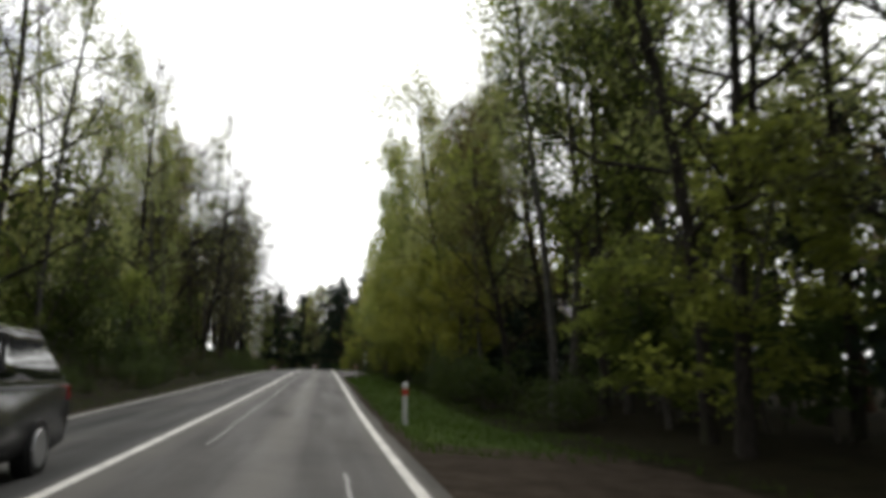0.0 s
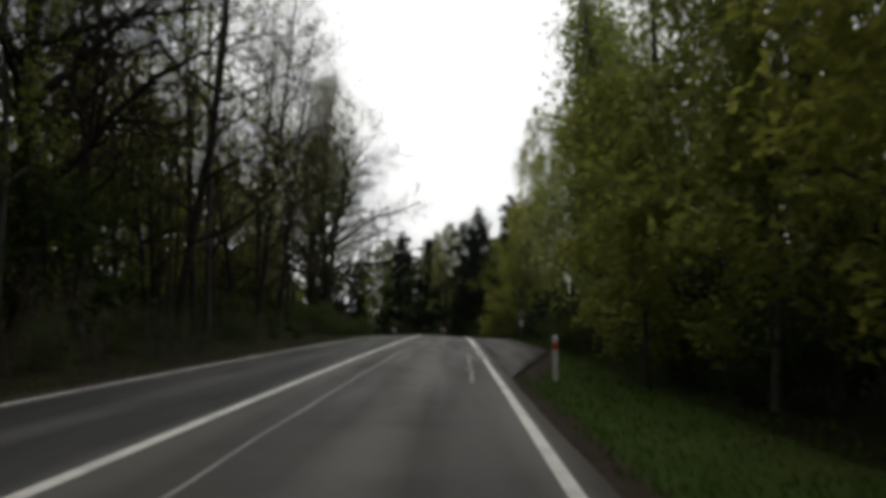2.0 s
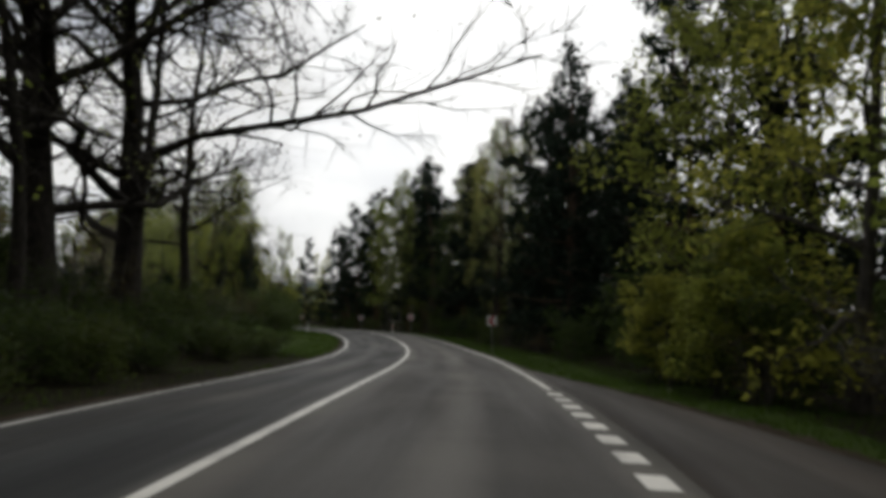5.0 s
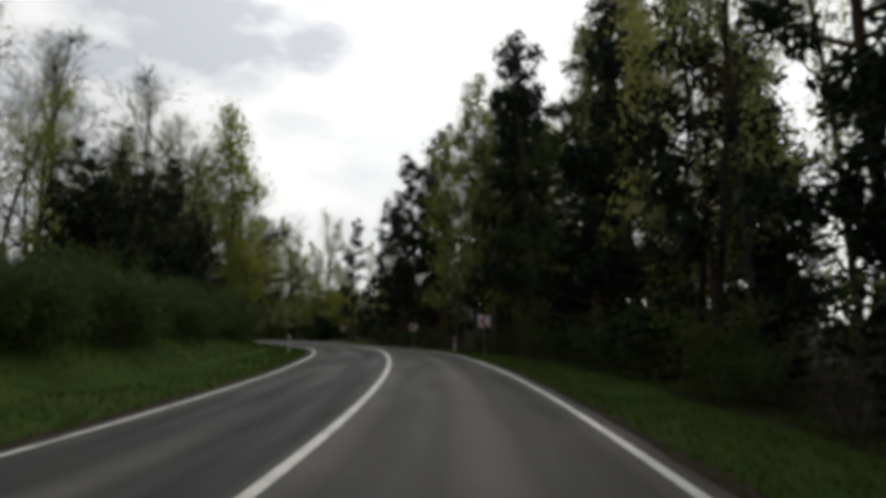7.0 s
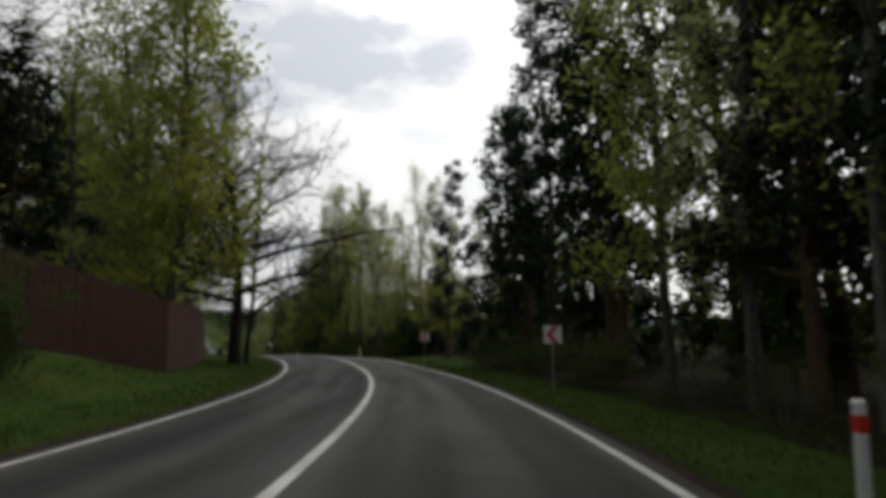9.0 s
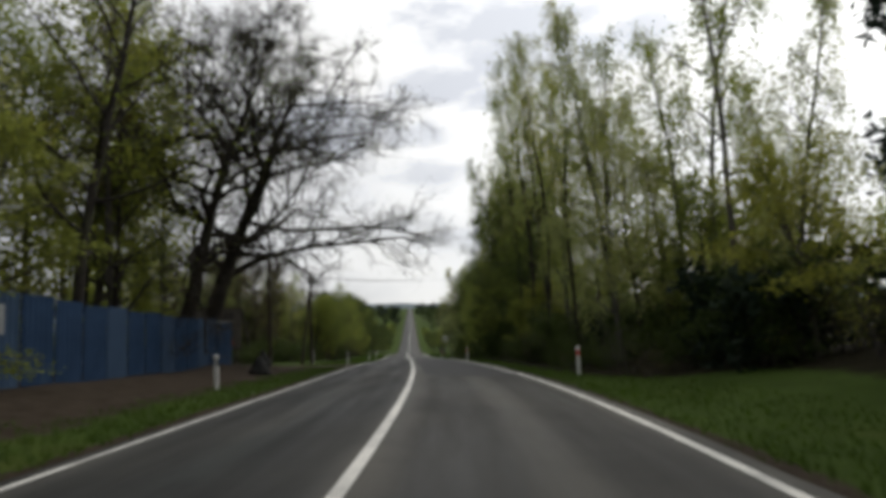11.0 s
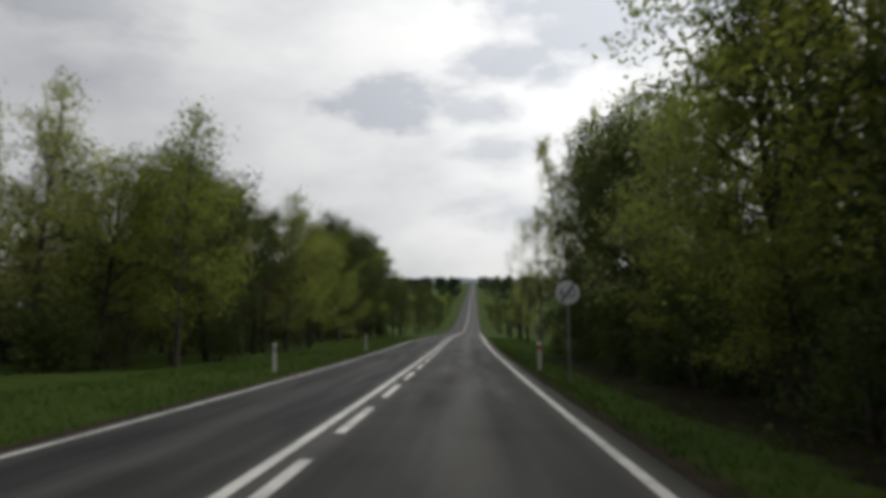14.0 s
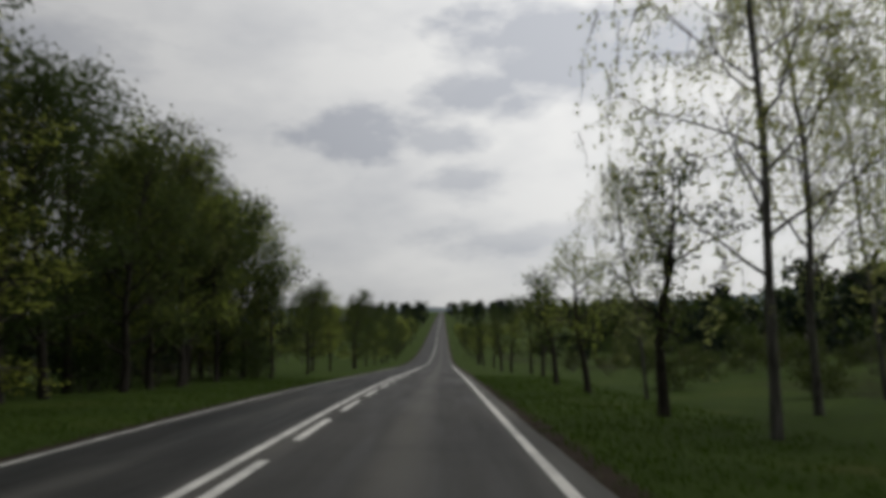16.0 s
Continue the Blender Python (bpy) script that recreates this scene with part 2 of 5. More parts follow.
def asphalt_material(name, base, patch):
    m = material(name, base, 0.75, 0.0, 0.15)
    n, l, b = nodes_of(m)
    uvn = n.new("ShaderNodeUVMap")
    uvn.uv_map = "road"
    sep = n.new("ShaderNodeSeparateXYZ")
    l.new(uvn.outputs[0], sep.inputs[0])
    stretch = n.new("ShaderNodeMapping")
    stretch.inputs["Scale"].default_value = (0.9, 0.07, 1)
    l.new(uvn.outputs[0], stretch.inputs[0])
    streak = tex_noise(n, l, stretch.outputs[0], 1.6, 5.0)
    blot = tex_noise(n, l, uvn.outputs[0], 0.22, 5.0, 0.6)
    grain = tex_noise(n, l, uvn.outputs[0], 45.0, 2.0)
    # wheel tracks, a little paler and smoother
    wave = n.new("ShaderNodeMath")
    wave.operation = "SINE"
    k = n.new("ShaderNodeMath")
    k.operation = "MULTIPLY_ADD"
    k.inputs[1].default_value, k.inputs[2].default_value = 2 * math.pi / 1.75, 1.3
    l.new(sep.outputs[0], k.inputs[0])
    l.new(k.outputs[0], wave.inputs[0])
    col = ramp(n, l, streak, [(0.32, tuple(c * 0.76 for c in base)), (0.68, tuple(c * 1.24 for c in base))])
    col = mixc(n, l, ramp(n, l, blot, [(0.46, (0, 0, 0)), (0.58, (1, 1, 1))]), col, patch)
    col = mixc(n, l, 0.55, col, ramp(n, l, wave.outputs[0], [(0.0, (0.45, 0.45, 0.45)), (1.0, (1.75, 1.71, 1.66))]), "MULTIPLY")
    lane = n.new("ShaderNodeMapRange")          # the opposite lane is darker, with blotches drawn out along it
    lane.inputs["From Min"].default_value, lane.inputs["From Max"].default_value = -0.25, -0.05
    l.new(sep.outputs[0], lane.inputs["Value"])
    smear = n.new("ShaderNodeMapping")
    smear.inputs["Scale"].default_value = (1.0, 0.22, 1)
    l.new(uvn.outputs[0], smear.inputs[0])
    old = ramp(n, l, tex_noise(n, l, smear.outputs[0], 0.55, 4.0, 0.5), [(0.40, (0.36, 0.40, 0.42)), (0.66, (0.86, 0.86, 0.85))])
    col = mixc(n, l, 1.0, col, mixc(n, l, lane.outputs[0], old, (1.0, 0.985, 0.96)), "MULTIPLY")
    bend_on = n.new("ShaderNodeMapRange")           # the colour gets gradually darker from the bend on
    bend_on.inputs["From Min"].default_value, bend_on.inputs["From Max"].default_value = 120.0, 215.0
    l.new(sep.outputs[1], bend_on.inputs["Value"])
    col = mixc(n, l, 1.0, col, ramp(n, l, bend_on.outputs[0], [(0.0, (1.0, 1.0, 1.0)), (1.0, (0.78, 0.79, 0.78))]), "MULTIPLY")
    col = mixc(n, l, 0.5, col, ramp(n, l, grain, [(0.3, (0.55, 0.55, 0.55)), (0.72, (1.5, 1.5, 1.5))]), "MULTIPLY")
    l.new(col, b.inputs["Base Color"])
    rr = n.new("ShaderNodeMapRange")
    rr.inputs["To Min"].default_value, rr.inputs["To Max"].default_value = 0.56, 0.84
    rr.inputs["From Min"].default_value, rr.inputs["From Max"].default_value = 0.3, 0.7
    l.new(streak, rr.inputs["Value"])
    l.new(rr.outputs[0], b.inputs["Roughness"])
    bumped(n, l, b, grain, 0.35, 0.006)
    return m


def paint_material():
    m = material("road_paint", (0.72, 0.72, 0.69), 0.6)
    n, l, b = nodes_of(m)
    tc = n.new("ShaderNodeTexCoord").outputs["Object"]
    wear = tex_noise(n, l, tc, 1.2, 8.0, 0.7)
    fine = tex_noise(n, l, tc, 30.0, 3.0)
    col = ramp(n, l, wear, [(0.34, (0.26, 0.255, 0.24)), (0.54, (0.62, 0.605, 0.56))])
    col = mixc(n, l, 0.3, col, ramp(n, l, fine, [(0.3, (0.36, 0.355, 0.34)), (0.6, (0.68, 0.665, 0.62))]))
    l.new(col, b.inputs["Base Color"])
    return m


def ground_material():
    m = material("ground_cover", (0.1, 0.1, 0.05), 0.95, 0.0, 0.04)
    n, l, b = nodes_of(m)
    tc = n.new("ShaderNodeTexCoord").outputs["Object"]
    a1, a2, a3 = tex_noise(n, l, tc, 0.35, 6.0, 0.6), tex_noise(n, l, tc, 2.2, 5.0), tex_noise(n, l, tc, 24.0, 4.0, 0.7)
    grass = ramp(n, l, a1, [(0.3, (0.027, 0.046, 0.008)), (0.55, (0.040, 0.064, 0.012)), (0.75, (0.062, 0.073, 0.018))])
    # leaf litter, near black because the shade under the trees is in its colour
    shaded_litter = ramp(n, l, a2, [(0.3, (0.010, 0.010, 0.005)), (0.55, (0.018, 0.015, 0.008)), (0.75, (0.015, 0.022, 0.007))])
    soil = ramp(n, l, a2, [(0.3, (0.026, 0.020, 0.014)), (0.7, (0.055, 0.043, 0.032))])
    g = n.new("ShaderNodeAttribute")
    g.attribute_name = "grass"
    d = n.new("ShaderNodeAttribute")
    d.attribute_name = "soil"

    def ragged(fac):
        add = n.new("ShaderNodeMath")
        add.operation = "MULTIPLY_ADD"
        add.inputs[1].default_value, add.inputs[2].default_value = 0.7, -0.35
        l.new(a2, add.inputs[0])
        s = n.new("ShaderNodeMath")
        s.operation = "ADD"
        s.use_clamp = True
        l.new(fac, s.inputs[0])
        l.new(add.outputs[0], s.inputs[1])
        return ramp(n, l, s.outputs[0], [(0.38, (0, 0, 0)), (0.62, (1, 1, 1))])
    col = mixc(n, l, ragged(g.outputs["Fac"]), shaded_litter, grass)
    col = mixc(n, l, ragged(d.outputs["Fac"]), col, soil)
    col = mixc(n, l, 0.6, col, ramp(n, l, a3, [(0.3, (0.5, 0.5, 0.5)), (0.7, (1.5, 1.5, 1.5))]), "MULTIPLY")
    l.new(col, b.inputs["Base Color"])
    bumped(n, l, b, a3, 0.8, 0.05)
    return m


def leaf_material(name, shades, through_colour, rough=0.6, trans=0.35):
    """Thin leaves: every leaf and every tree a little different; light shines through."""
    m = material(name, shades[0], rough, 0.0, 0.08)
    n, l, b = nodes_of(m)
    geo = n.new("ShaderNodeNewGeometry")
    info = n.new("ShaderNodeObjectInfo")
    shades = [(0.85 * r, 0.85 * g, 0.95 * b) for r, g, b in shades]
    k = len(shades)
    col = ramp(n, l, geo.outputs["Random Per Island"], [(i / max(1, k - 1), c) for i, c in enumerate(shades)])
    tint = ramp(n, l, info.outputs["Random"], [(0.0, (0.74, 0.80, 0.74)), (0.5, (0.97, 1.0, 0.97)), (1.0, (1.14, 1.08, 0.88))])
    col = mixc(n, l, 1.0, col, tint, "MULTIPLY")
    l.new(col, b.inputs["Base Color"])
    t = n.new("ShaderNodeBsdfTranslucent")
    t.inputs["Color"].default_value = (*through_colour, 1)
    l.new(mixc(n, l, 1.0, tint, through_colour, "MULTIPLY"), t.inputs["Color"])
    x = n.new("ShaderNodeMixShader")
    x.inputs[0].default_value = trans
    l.new(b.outputs[0], x.inputs[1])
    l.new(t.outputs[0], x.inputs[2])
    l.new(x.outputs[0], n["Material Output"].inputs["Surface"])
    return m


def bark_material(name, dark, light, scale=5.0):
    m = material(name, light, 0.95, 0.0, 0.15)
    n, l, b = nodes_of(m)
    mp = n.new("ShaderNodeMapping")
    mp.inputs["Scale"].default_value = (1, 1, 0.18)
    l.new(n.new("ShaderNodeTexCoord").outputs["Object"], mp.inputs[0])
    ridge, moss = tex_noise(n, l, mp.outputs[0], scale * 4, 5.0, 0.65), tex_noise(n, l, mp.outputs[0], scale * 0.4, 3.0)
    col = ramp(n, l, ridge, [(0.35, dark), (0.65, light)])
    col = mixc(n, l, ramp(n, l, moss, [(0.55, (0, 0, 0)), (0.75, (0.6, 0.6, 0.6))]), col, (0.07, 0.08, 0.035))
    l.new(col, b.inputs["Base Color"])
    bumped(n, l, b, ridge, 0.7, 0.03)
    return m


M_ASPHALT = asphalt_material("asphalt", (0.068, 0.066, 0.062), (0.051, 0.050, 0.048))
M_BAY = asphalt_material("bay_asphalt", (0.034, 0.029, 0.025), (0.028, 0.024, 0.021))
M_SEAL = mottled("bitumen_seal", (0.16, 0.16, 0.155), (0.24, 0.235, 0.225), 3.0, 40.0, 0.6)
M_SHADE_ASPHALT = mottled("shade_dark_asphalt", (0.015, 0.015, 0.016), (0.024, 0.024, 0.025), 0.5, 40.0, 0.75)
M_PAINT = paint_material()
M_GROUND = ground_material()
M_GRAVEL = mottled("gravel", (0.13, 0.11, 0.095), (0.24, 0.21, 0.185), 1.2, 26.0, 0.95, 0.9, 0.04)
M_OAK = bark_material("oak_bark", (0.014, 0.012, 0.010), (0.048, 0.042, 0.035))
M_GREYBARK = bark_material("grey_bark", (0.035, 0.032, 0.028), (0.115, 0.105, 0.092))
M_BIRCH = bark_material("birch_bark", (0.028, 0.026, 0.023), (0.13, 0.125, 0.115), 3.0)
M_PINEBARK = bark_material("pine_bark", (0.035, 0.024, 0.018), (0.12, 0.075, 0.05))
L_SPRING = leaf_material("spring_leaves", [(0.060, 0.075, 0.016), (0.100, 0.120, 0.024), (0.080, 0.095, 0.024), (0.125, 0.135, 0.036)], (0.34, 0.39, 0.085), trans=0.48)
L_YELLOW = leaf_material("maple_leaves", [(0.100, 0.115, 0.020), (0.150, 0.158, 0.030), (0.122, 0.130, 0.026)], (0.34, 0.36, 0.078), trans=0.5)
L_GREEN = leaf_material("green_leaves", [(0.026, 0.044, 0.011), (0.045, 0.067, 0.016), (0.062, 0.080, 0.021)], (0.085, 0.115, 0.035))
L_BROWN = leaf_material("opening_buds", [(0.080, 0.060, 0.036), (0.105, 0.092, 0.038), (0.066, 0.056, 0.032)], (0.16, 0.13, 0.05))
L_BIRCH = leaf_material("birch_leaves", [(0.075, 0.082, 0.030), (0.115, 0.122, 0.050), (0.095, 0.102, 0.038)], (0.42, 0.45, 0.17), trans=0.58)
L_PINE = leaf_material("pine_needles", [(0.012, 0.021, 0.013), (0.020, 0.033, 0.020), (0.028, 0.040, 0.023)], (0.02, 0.035, 0.016), 0.7, 0.12)
L_BLOSSOM = leaf_material("pale_blossom", [(0.30, 0.25, 0.20), (0.22, 0.20, 0.13), (0.36, 0.31, 0.27)], (0.3, 0.26, 0.2))
L_GRASS = leaf_material("grass_blades", [(0.029, 0.055, 0.009), (0.046, 0.078, 0.015), (0.066, 0.084, 0.021)], (0.07, 0.125, 0.016))
M_BLUE = mottled("weathered_blue_sheet", (0.010, 0.026, 0.060), (0.022, 0.048, 0.098), 1.2, 30.0, 0.8, 0.15, 0.01, 0.12)
M_BLUE_PALE = mottled("faded_blue_sheet", (0.026, 0.050, 0.090), (0.044, 0.074, 0.125), 1.0, 30.0, 0.8, 0.15, 0.01, 0.12)
M_BOARDS = mottled("red_brown_boards", (0.034, 0.013, 0.009), (0.060, 0.024, 0.016), 2.0, 40.0, 0.85)
M_WOODPOLE = bark_material("creosoted_pole", (0.022, 0.018, 0.014), (0.060, 0.050, 0.040), 6.0)
M_CONCRETE = mottled("old_concrete", (0.16, 0.155, 0.14), (0.30, 0.29, 0.27), 4.0, 50.0, 0.9)
M_DARKHEAP = mottled("dark_tarred_block", (0.006, 0.007, 0.007), (0.015, 0.015, 0.014), 4.0, 40.0, 0.9)
M_POST = mottled("white_plastic", (0.50, 0.50, 0.48), (0.70, 0.70, 0.68), 5.0, 60.0, 0.5)
M_BLACK = material("black_plastic", (0.015, 0.015, 0.016), 0.5)
M_REDREF = material("red_reflector", (0.50, 0.035, 0.025), 0.3)
M_SIGNWHITE = mottled("sign_white", (0.62, 0.62, 0.62), (0.74, 0.74, 0.74), 3.0, 50.0, 0.45)
M_SIGNRED = mottled("sign_red", (0.38, 0.02, 0.025), (0.50, 0.03, 0.035), 3.0, 50.0, 0.45)
M_SIGNGREY = mottled("sign_back", (0.26, 0.27, 0.28), (0.36, 0.37, 0.38), 3.0, 50.0, 0.5, 0.1, 0.005, 0.4, 0.6)
M_INK = material("sign_ink", (0.10, 0.11, 0.16), 0.5)
M_STEEL = mottled("galvanised_steel", (0.22, 0.23, 0.23), (0.36, 0.37, 0.37), 6.0, 60.0, 0.45, 0.1, 0.005, 0.5, 0.8)
M_BOARD = mottled("grey_board", (0.048, 0.040, 0.035), (0.076, 0.065, 0.058), 1.0, 30.0, 0.7)
M_LETTER = material("dark_letters", (0.012, 0.011, 0.012), 0.6)
M_RUST = mottled("red_strip", (0.10, 0.030, 0.020), (0.15, 0.050, 0.034), 2.0, 30.0, 0.7)
M_WIRE = material("wire", (0.03, 0.03, 0.03), 0.6)
# the pale blue-grey of distance haze is put into the wood's base colour
M_HAZE = mottled("far_wood_painted_haze", (0.20, 0.245, 0.275), (0.26, 0.30, 0.325), 0.02, 0.2, 1.0, 0.0)
M_CARPAINT = mottled("dark_grey_car_paint", (0.035, 0.035, 0.037), (0.050, 0.050, 0.052), 1.0, 30.0, 0.25, 0.02, 0.001, 0.6, 0.3)
M_GLASS = material("dark_car_glass", (0.012, 0.014, 0.015), 0.06, 0.0, 0.6)
M_CHROME = material("bright_trim", (0.55, 0.55, 0.55), 0.2, 1.0)
M_TYRE = mottled("tyre_rubber", (0.012, 0.012, 0.012), (0.022, 0.022, 0.022), 8.0, 60.0, 0.8)
M_RIM = material("alloy_rim", (0.42, 0.43, 0.44), 0.35, 0.9)
M_LAMP = material("red_lamp", (0.22, 0.012, 0.012), 0.2)

# ---------------------------------------------------------------- road, bay, markings
def ribbon(name, s_list, lats, zfun, mat, thick=0.0, smooth=True):
    """A strip along the road. lats: function of s giving the places across."""
    verts, uv, faces = [], [], []
    k = len(lats(s_list[0]))
    for s in s_list:
        x, y, z, t = centre(s)
        for a in lats(s):
            verts.append((x + a * math.cos(t), y + a * math.sin(t), z + zfun(s, a)))
            uv.append((a, s))
    for i in range(len(s_list) - 1):
        for j in range(k - 1):
            q = i * k + j
            faces.append((q, q + 1, q + k + 1, q + k))
    if thick:
        n0 = len(verts)
        for i, s in enumerate(s_list):
            for j in (0, k - 1):
                v = verts[i * k + j]
                verts.append((v[0], v[1], v[2] - thick))
                uv.append(uv[i * k + j])
        for i in range(len(s_list) - 1):
            q, r = i * k, n0 + 2 * i
            faces.append((q, q + k, r + 2, r))
            faces.append((q + k - 1, r + 1, r + 3, q + 2 * k - 1))
    return from_lists(name, verts, faces, [mat], smooth, uv)


def steps(a, b, d):
    n = max(1, int(round((b - a) / d)))
    return [a + (b - a) * i / n for i in range(n + 1)]


def road_z(s, a):
    return -CROWN * abs(a)


def wobble(s, side):
    return 0.05 * noise.noise(Vector((s * 0.45, side * 9.1, 0.3))) + 0.03 * noise.noise(Vector((s * 1.9, side * 5.1, 2.3)))


s_road = steps(-165, 420, 1.0) + steps(424, 1750, 6.0)
road = new("road", ribbon("road", s_road, lambda s: [-3.82 + wobble(s, -1), -3.5, -2.6, -1.7, -0.8, 0.0, 0.8, 1.7, 2.6, 3.5, 3.82 + wobble(s, 1)], road_z, M_ASPHALT, 0.14))
tagged(road, "worn grey two-lane asphalt country road", "road", kind="structure")


def bay_z(s, a):
    return -CROWN * 3.8 - 0.02 * max(0.0, a - 3.8) - 0.006


bay = new("pavement_bay", ribbon("pavement_bay", steps(49.1, 111.5, 0.75), lambda s: [3.79, 4.4, 5.2, max(5.3, bay_edge(s)) if bay_edge(s) > 5.3 else max(3.85, bay_edge(s) + wobble(s, 3))] if bay_edge(s) > 5.3 else
          [3.79, 3.79 + (bay_edge(s) - 3.79) * 0.33, 3.79 + (bay_edge(s) - 3.79) * 0.66, bay_edge(s) + wobble(s, 3)], bay_z, M_BAY, 0.12))
tagged(bay, "brownish grey asphalt bus bay beside the lane", "bus bay", kind="structure")

LIFT = 0.005


def marking(name, s0, s1, lat, width, label, d=1.0):
    ob = new(name, ribbon(name, steps(s0, s1, d), lambda s: [lat - width / 2, lat + width / 2], lambda s, a: road_z(s, a) + LIFT, M_PAINT))
    return tagged(ob, label, "road marking", kind="structure")


marking("centre_line", -165, 420, 0.0, 0.135, "worn white solid centre line on the asphalt")
marking("centre_line", 424, 1750, 0.0, 0.14, "worn white centre line far down the road", 6.0)
marking("edge_line_left", -165, 420, -3.53, 0.125, "worn white solid line along the road's edge")
marking("edge_line_right", -165, 55.8, LANE, 0.14, "worn white solid line along the road's edge")
marking("edge_line_right", 65.2, 93.4, LANE, 0.26, "broad white solid line along the bus bay")
marking("edge_line_right", 103.6, 238, LANE, 0.135, "worn white solid line along the road's edge")
marking("edge_line_right", 238, 420, 3.44, 0.135, "worn white solid line along the road's edge")
for s in [56.9 + 1.02 * i for i in range(8)] + [94.5 + 1.02 * i for i in range(9)]:
    marking("edge_dash", s - 0.27, s + 0.27, LANE, 0.26, "short white dash between lane and bus bay", 0.27)
for i in range(28):
    s = 267.3 + 4.77 * i
    marking("centre_dash", s, s + 2.95, 0.29, 0.13, "white dash beside the solid centre line", 0.97)

# sealed cracks, and a dark asphalt strip with tree shade in its colour
def crack(pts, width, mat, label):
    verts, faces = [], []
    for i, (s, a) in enumerate(pts):
        w = width * (0.7 + 0.6 * abs(noise.noise(Vector((s * 2.1, a, 0.5)))))
        verts += [place(s, a - w / 2, road_z(s, a) + 0.003), place(s, a + w / 2, road_z(s, a) + 0.003)]
    for i in range(len(pts) - 1):
        faces.append((2 * i, 2 * i + 1, 2 * i + 3, 2 * i + 2))
    return tagged(new("crack_seal", from_lists("crack_seal", verts, faces, [mat])), label, "crack", kind="structure")


rng = random.Random(5)
crack([(-3 + 0.5 * i, 2.75 + 0.16 * noise.noise(Vector((i * 0.7, 3, 0)))) for i in range(14)], 0.06, M_SEAL, "pale sealed crack along the lane")
crack([(6 + 1.0 * i, 0.78 + 0.05 * noise.noise(Vector((i * 0.3, 5, 0)))) for i in range(52)], 0.05, M_SEAL, "pale sealed seam along the lane")
crack([(47 + 0.5 * i, 2.95 + 0.13 * noise.noise(Vector((i * 0.5, 8, 0))) + 0.004 * i) for i in range(22)], 0.06, M_SEAL, "pale sealed crack along the lane")
crack([(7.4, -3.2 + 0.4 * i) for i in range(17)], 0.05, M_SEAL, "pale sealed crack across the road")


def patch(s0, s1, a0, a1, seed):
    """A darker strip of asphalt that also paints the trees' shadow; ragged edges, laid 4 mm proud."""
    def lats(s):
        end = min(1.0, (s - s0) / 1.5 + 0.15, (s1 - s) / 1.5 + 0.15)
        mid = (a0 + a1) / 2
        l = mid + (a0 - mid) * end + 0.10 * noise.noise(Vector((s * 0.8, seed, 0)))
        q = mid + (a1 - mid) * end + 0.10 * noise.noise(Vector((s * 0.8, seed, 4)))
        return [l + (q - l) * k / 4 for k in range(5)]
    ob = new("asphalt_patch", ribbon("asphalt_patch", steps(s0, s1, 0.5), lats, lambda s, a: road_z(s, a) + 0.004, M_SHADE_ASPHALT))
    return tagged(ob, "darker asphalt strip in the lane with the trees' shade painted in", "road patch", kind="structure")


# the right-hand trees' shadow on the lane, painted as darker asphalt
patch(235, 271, 0.35, 3.3, 2)

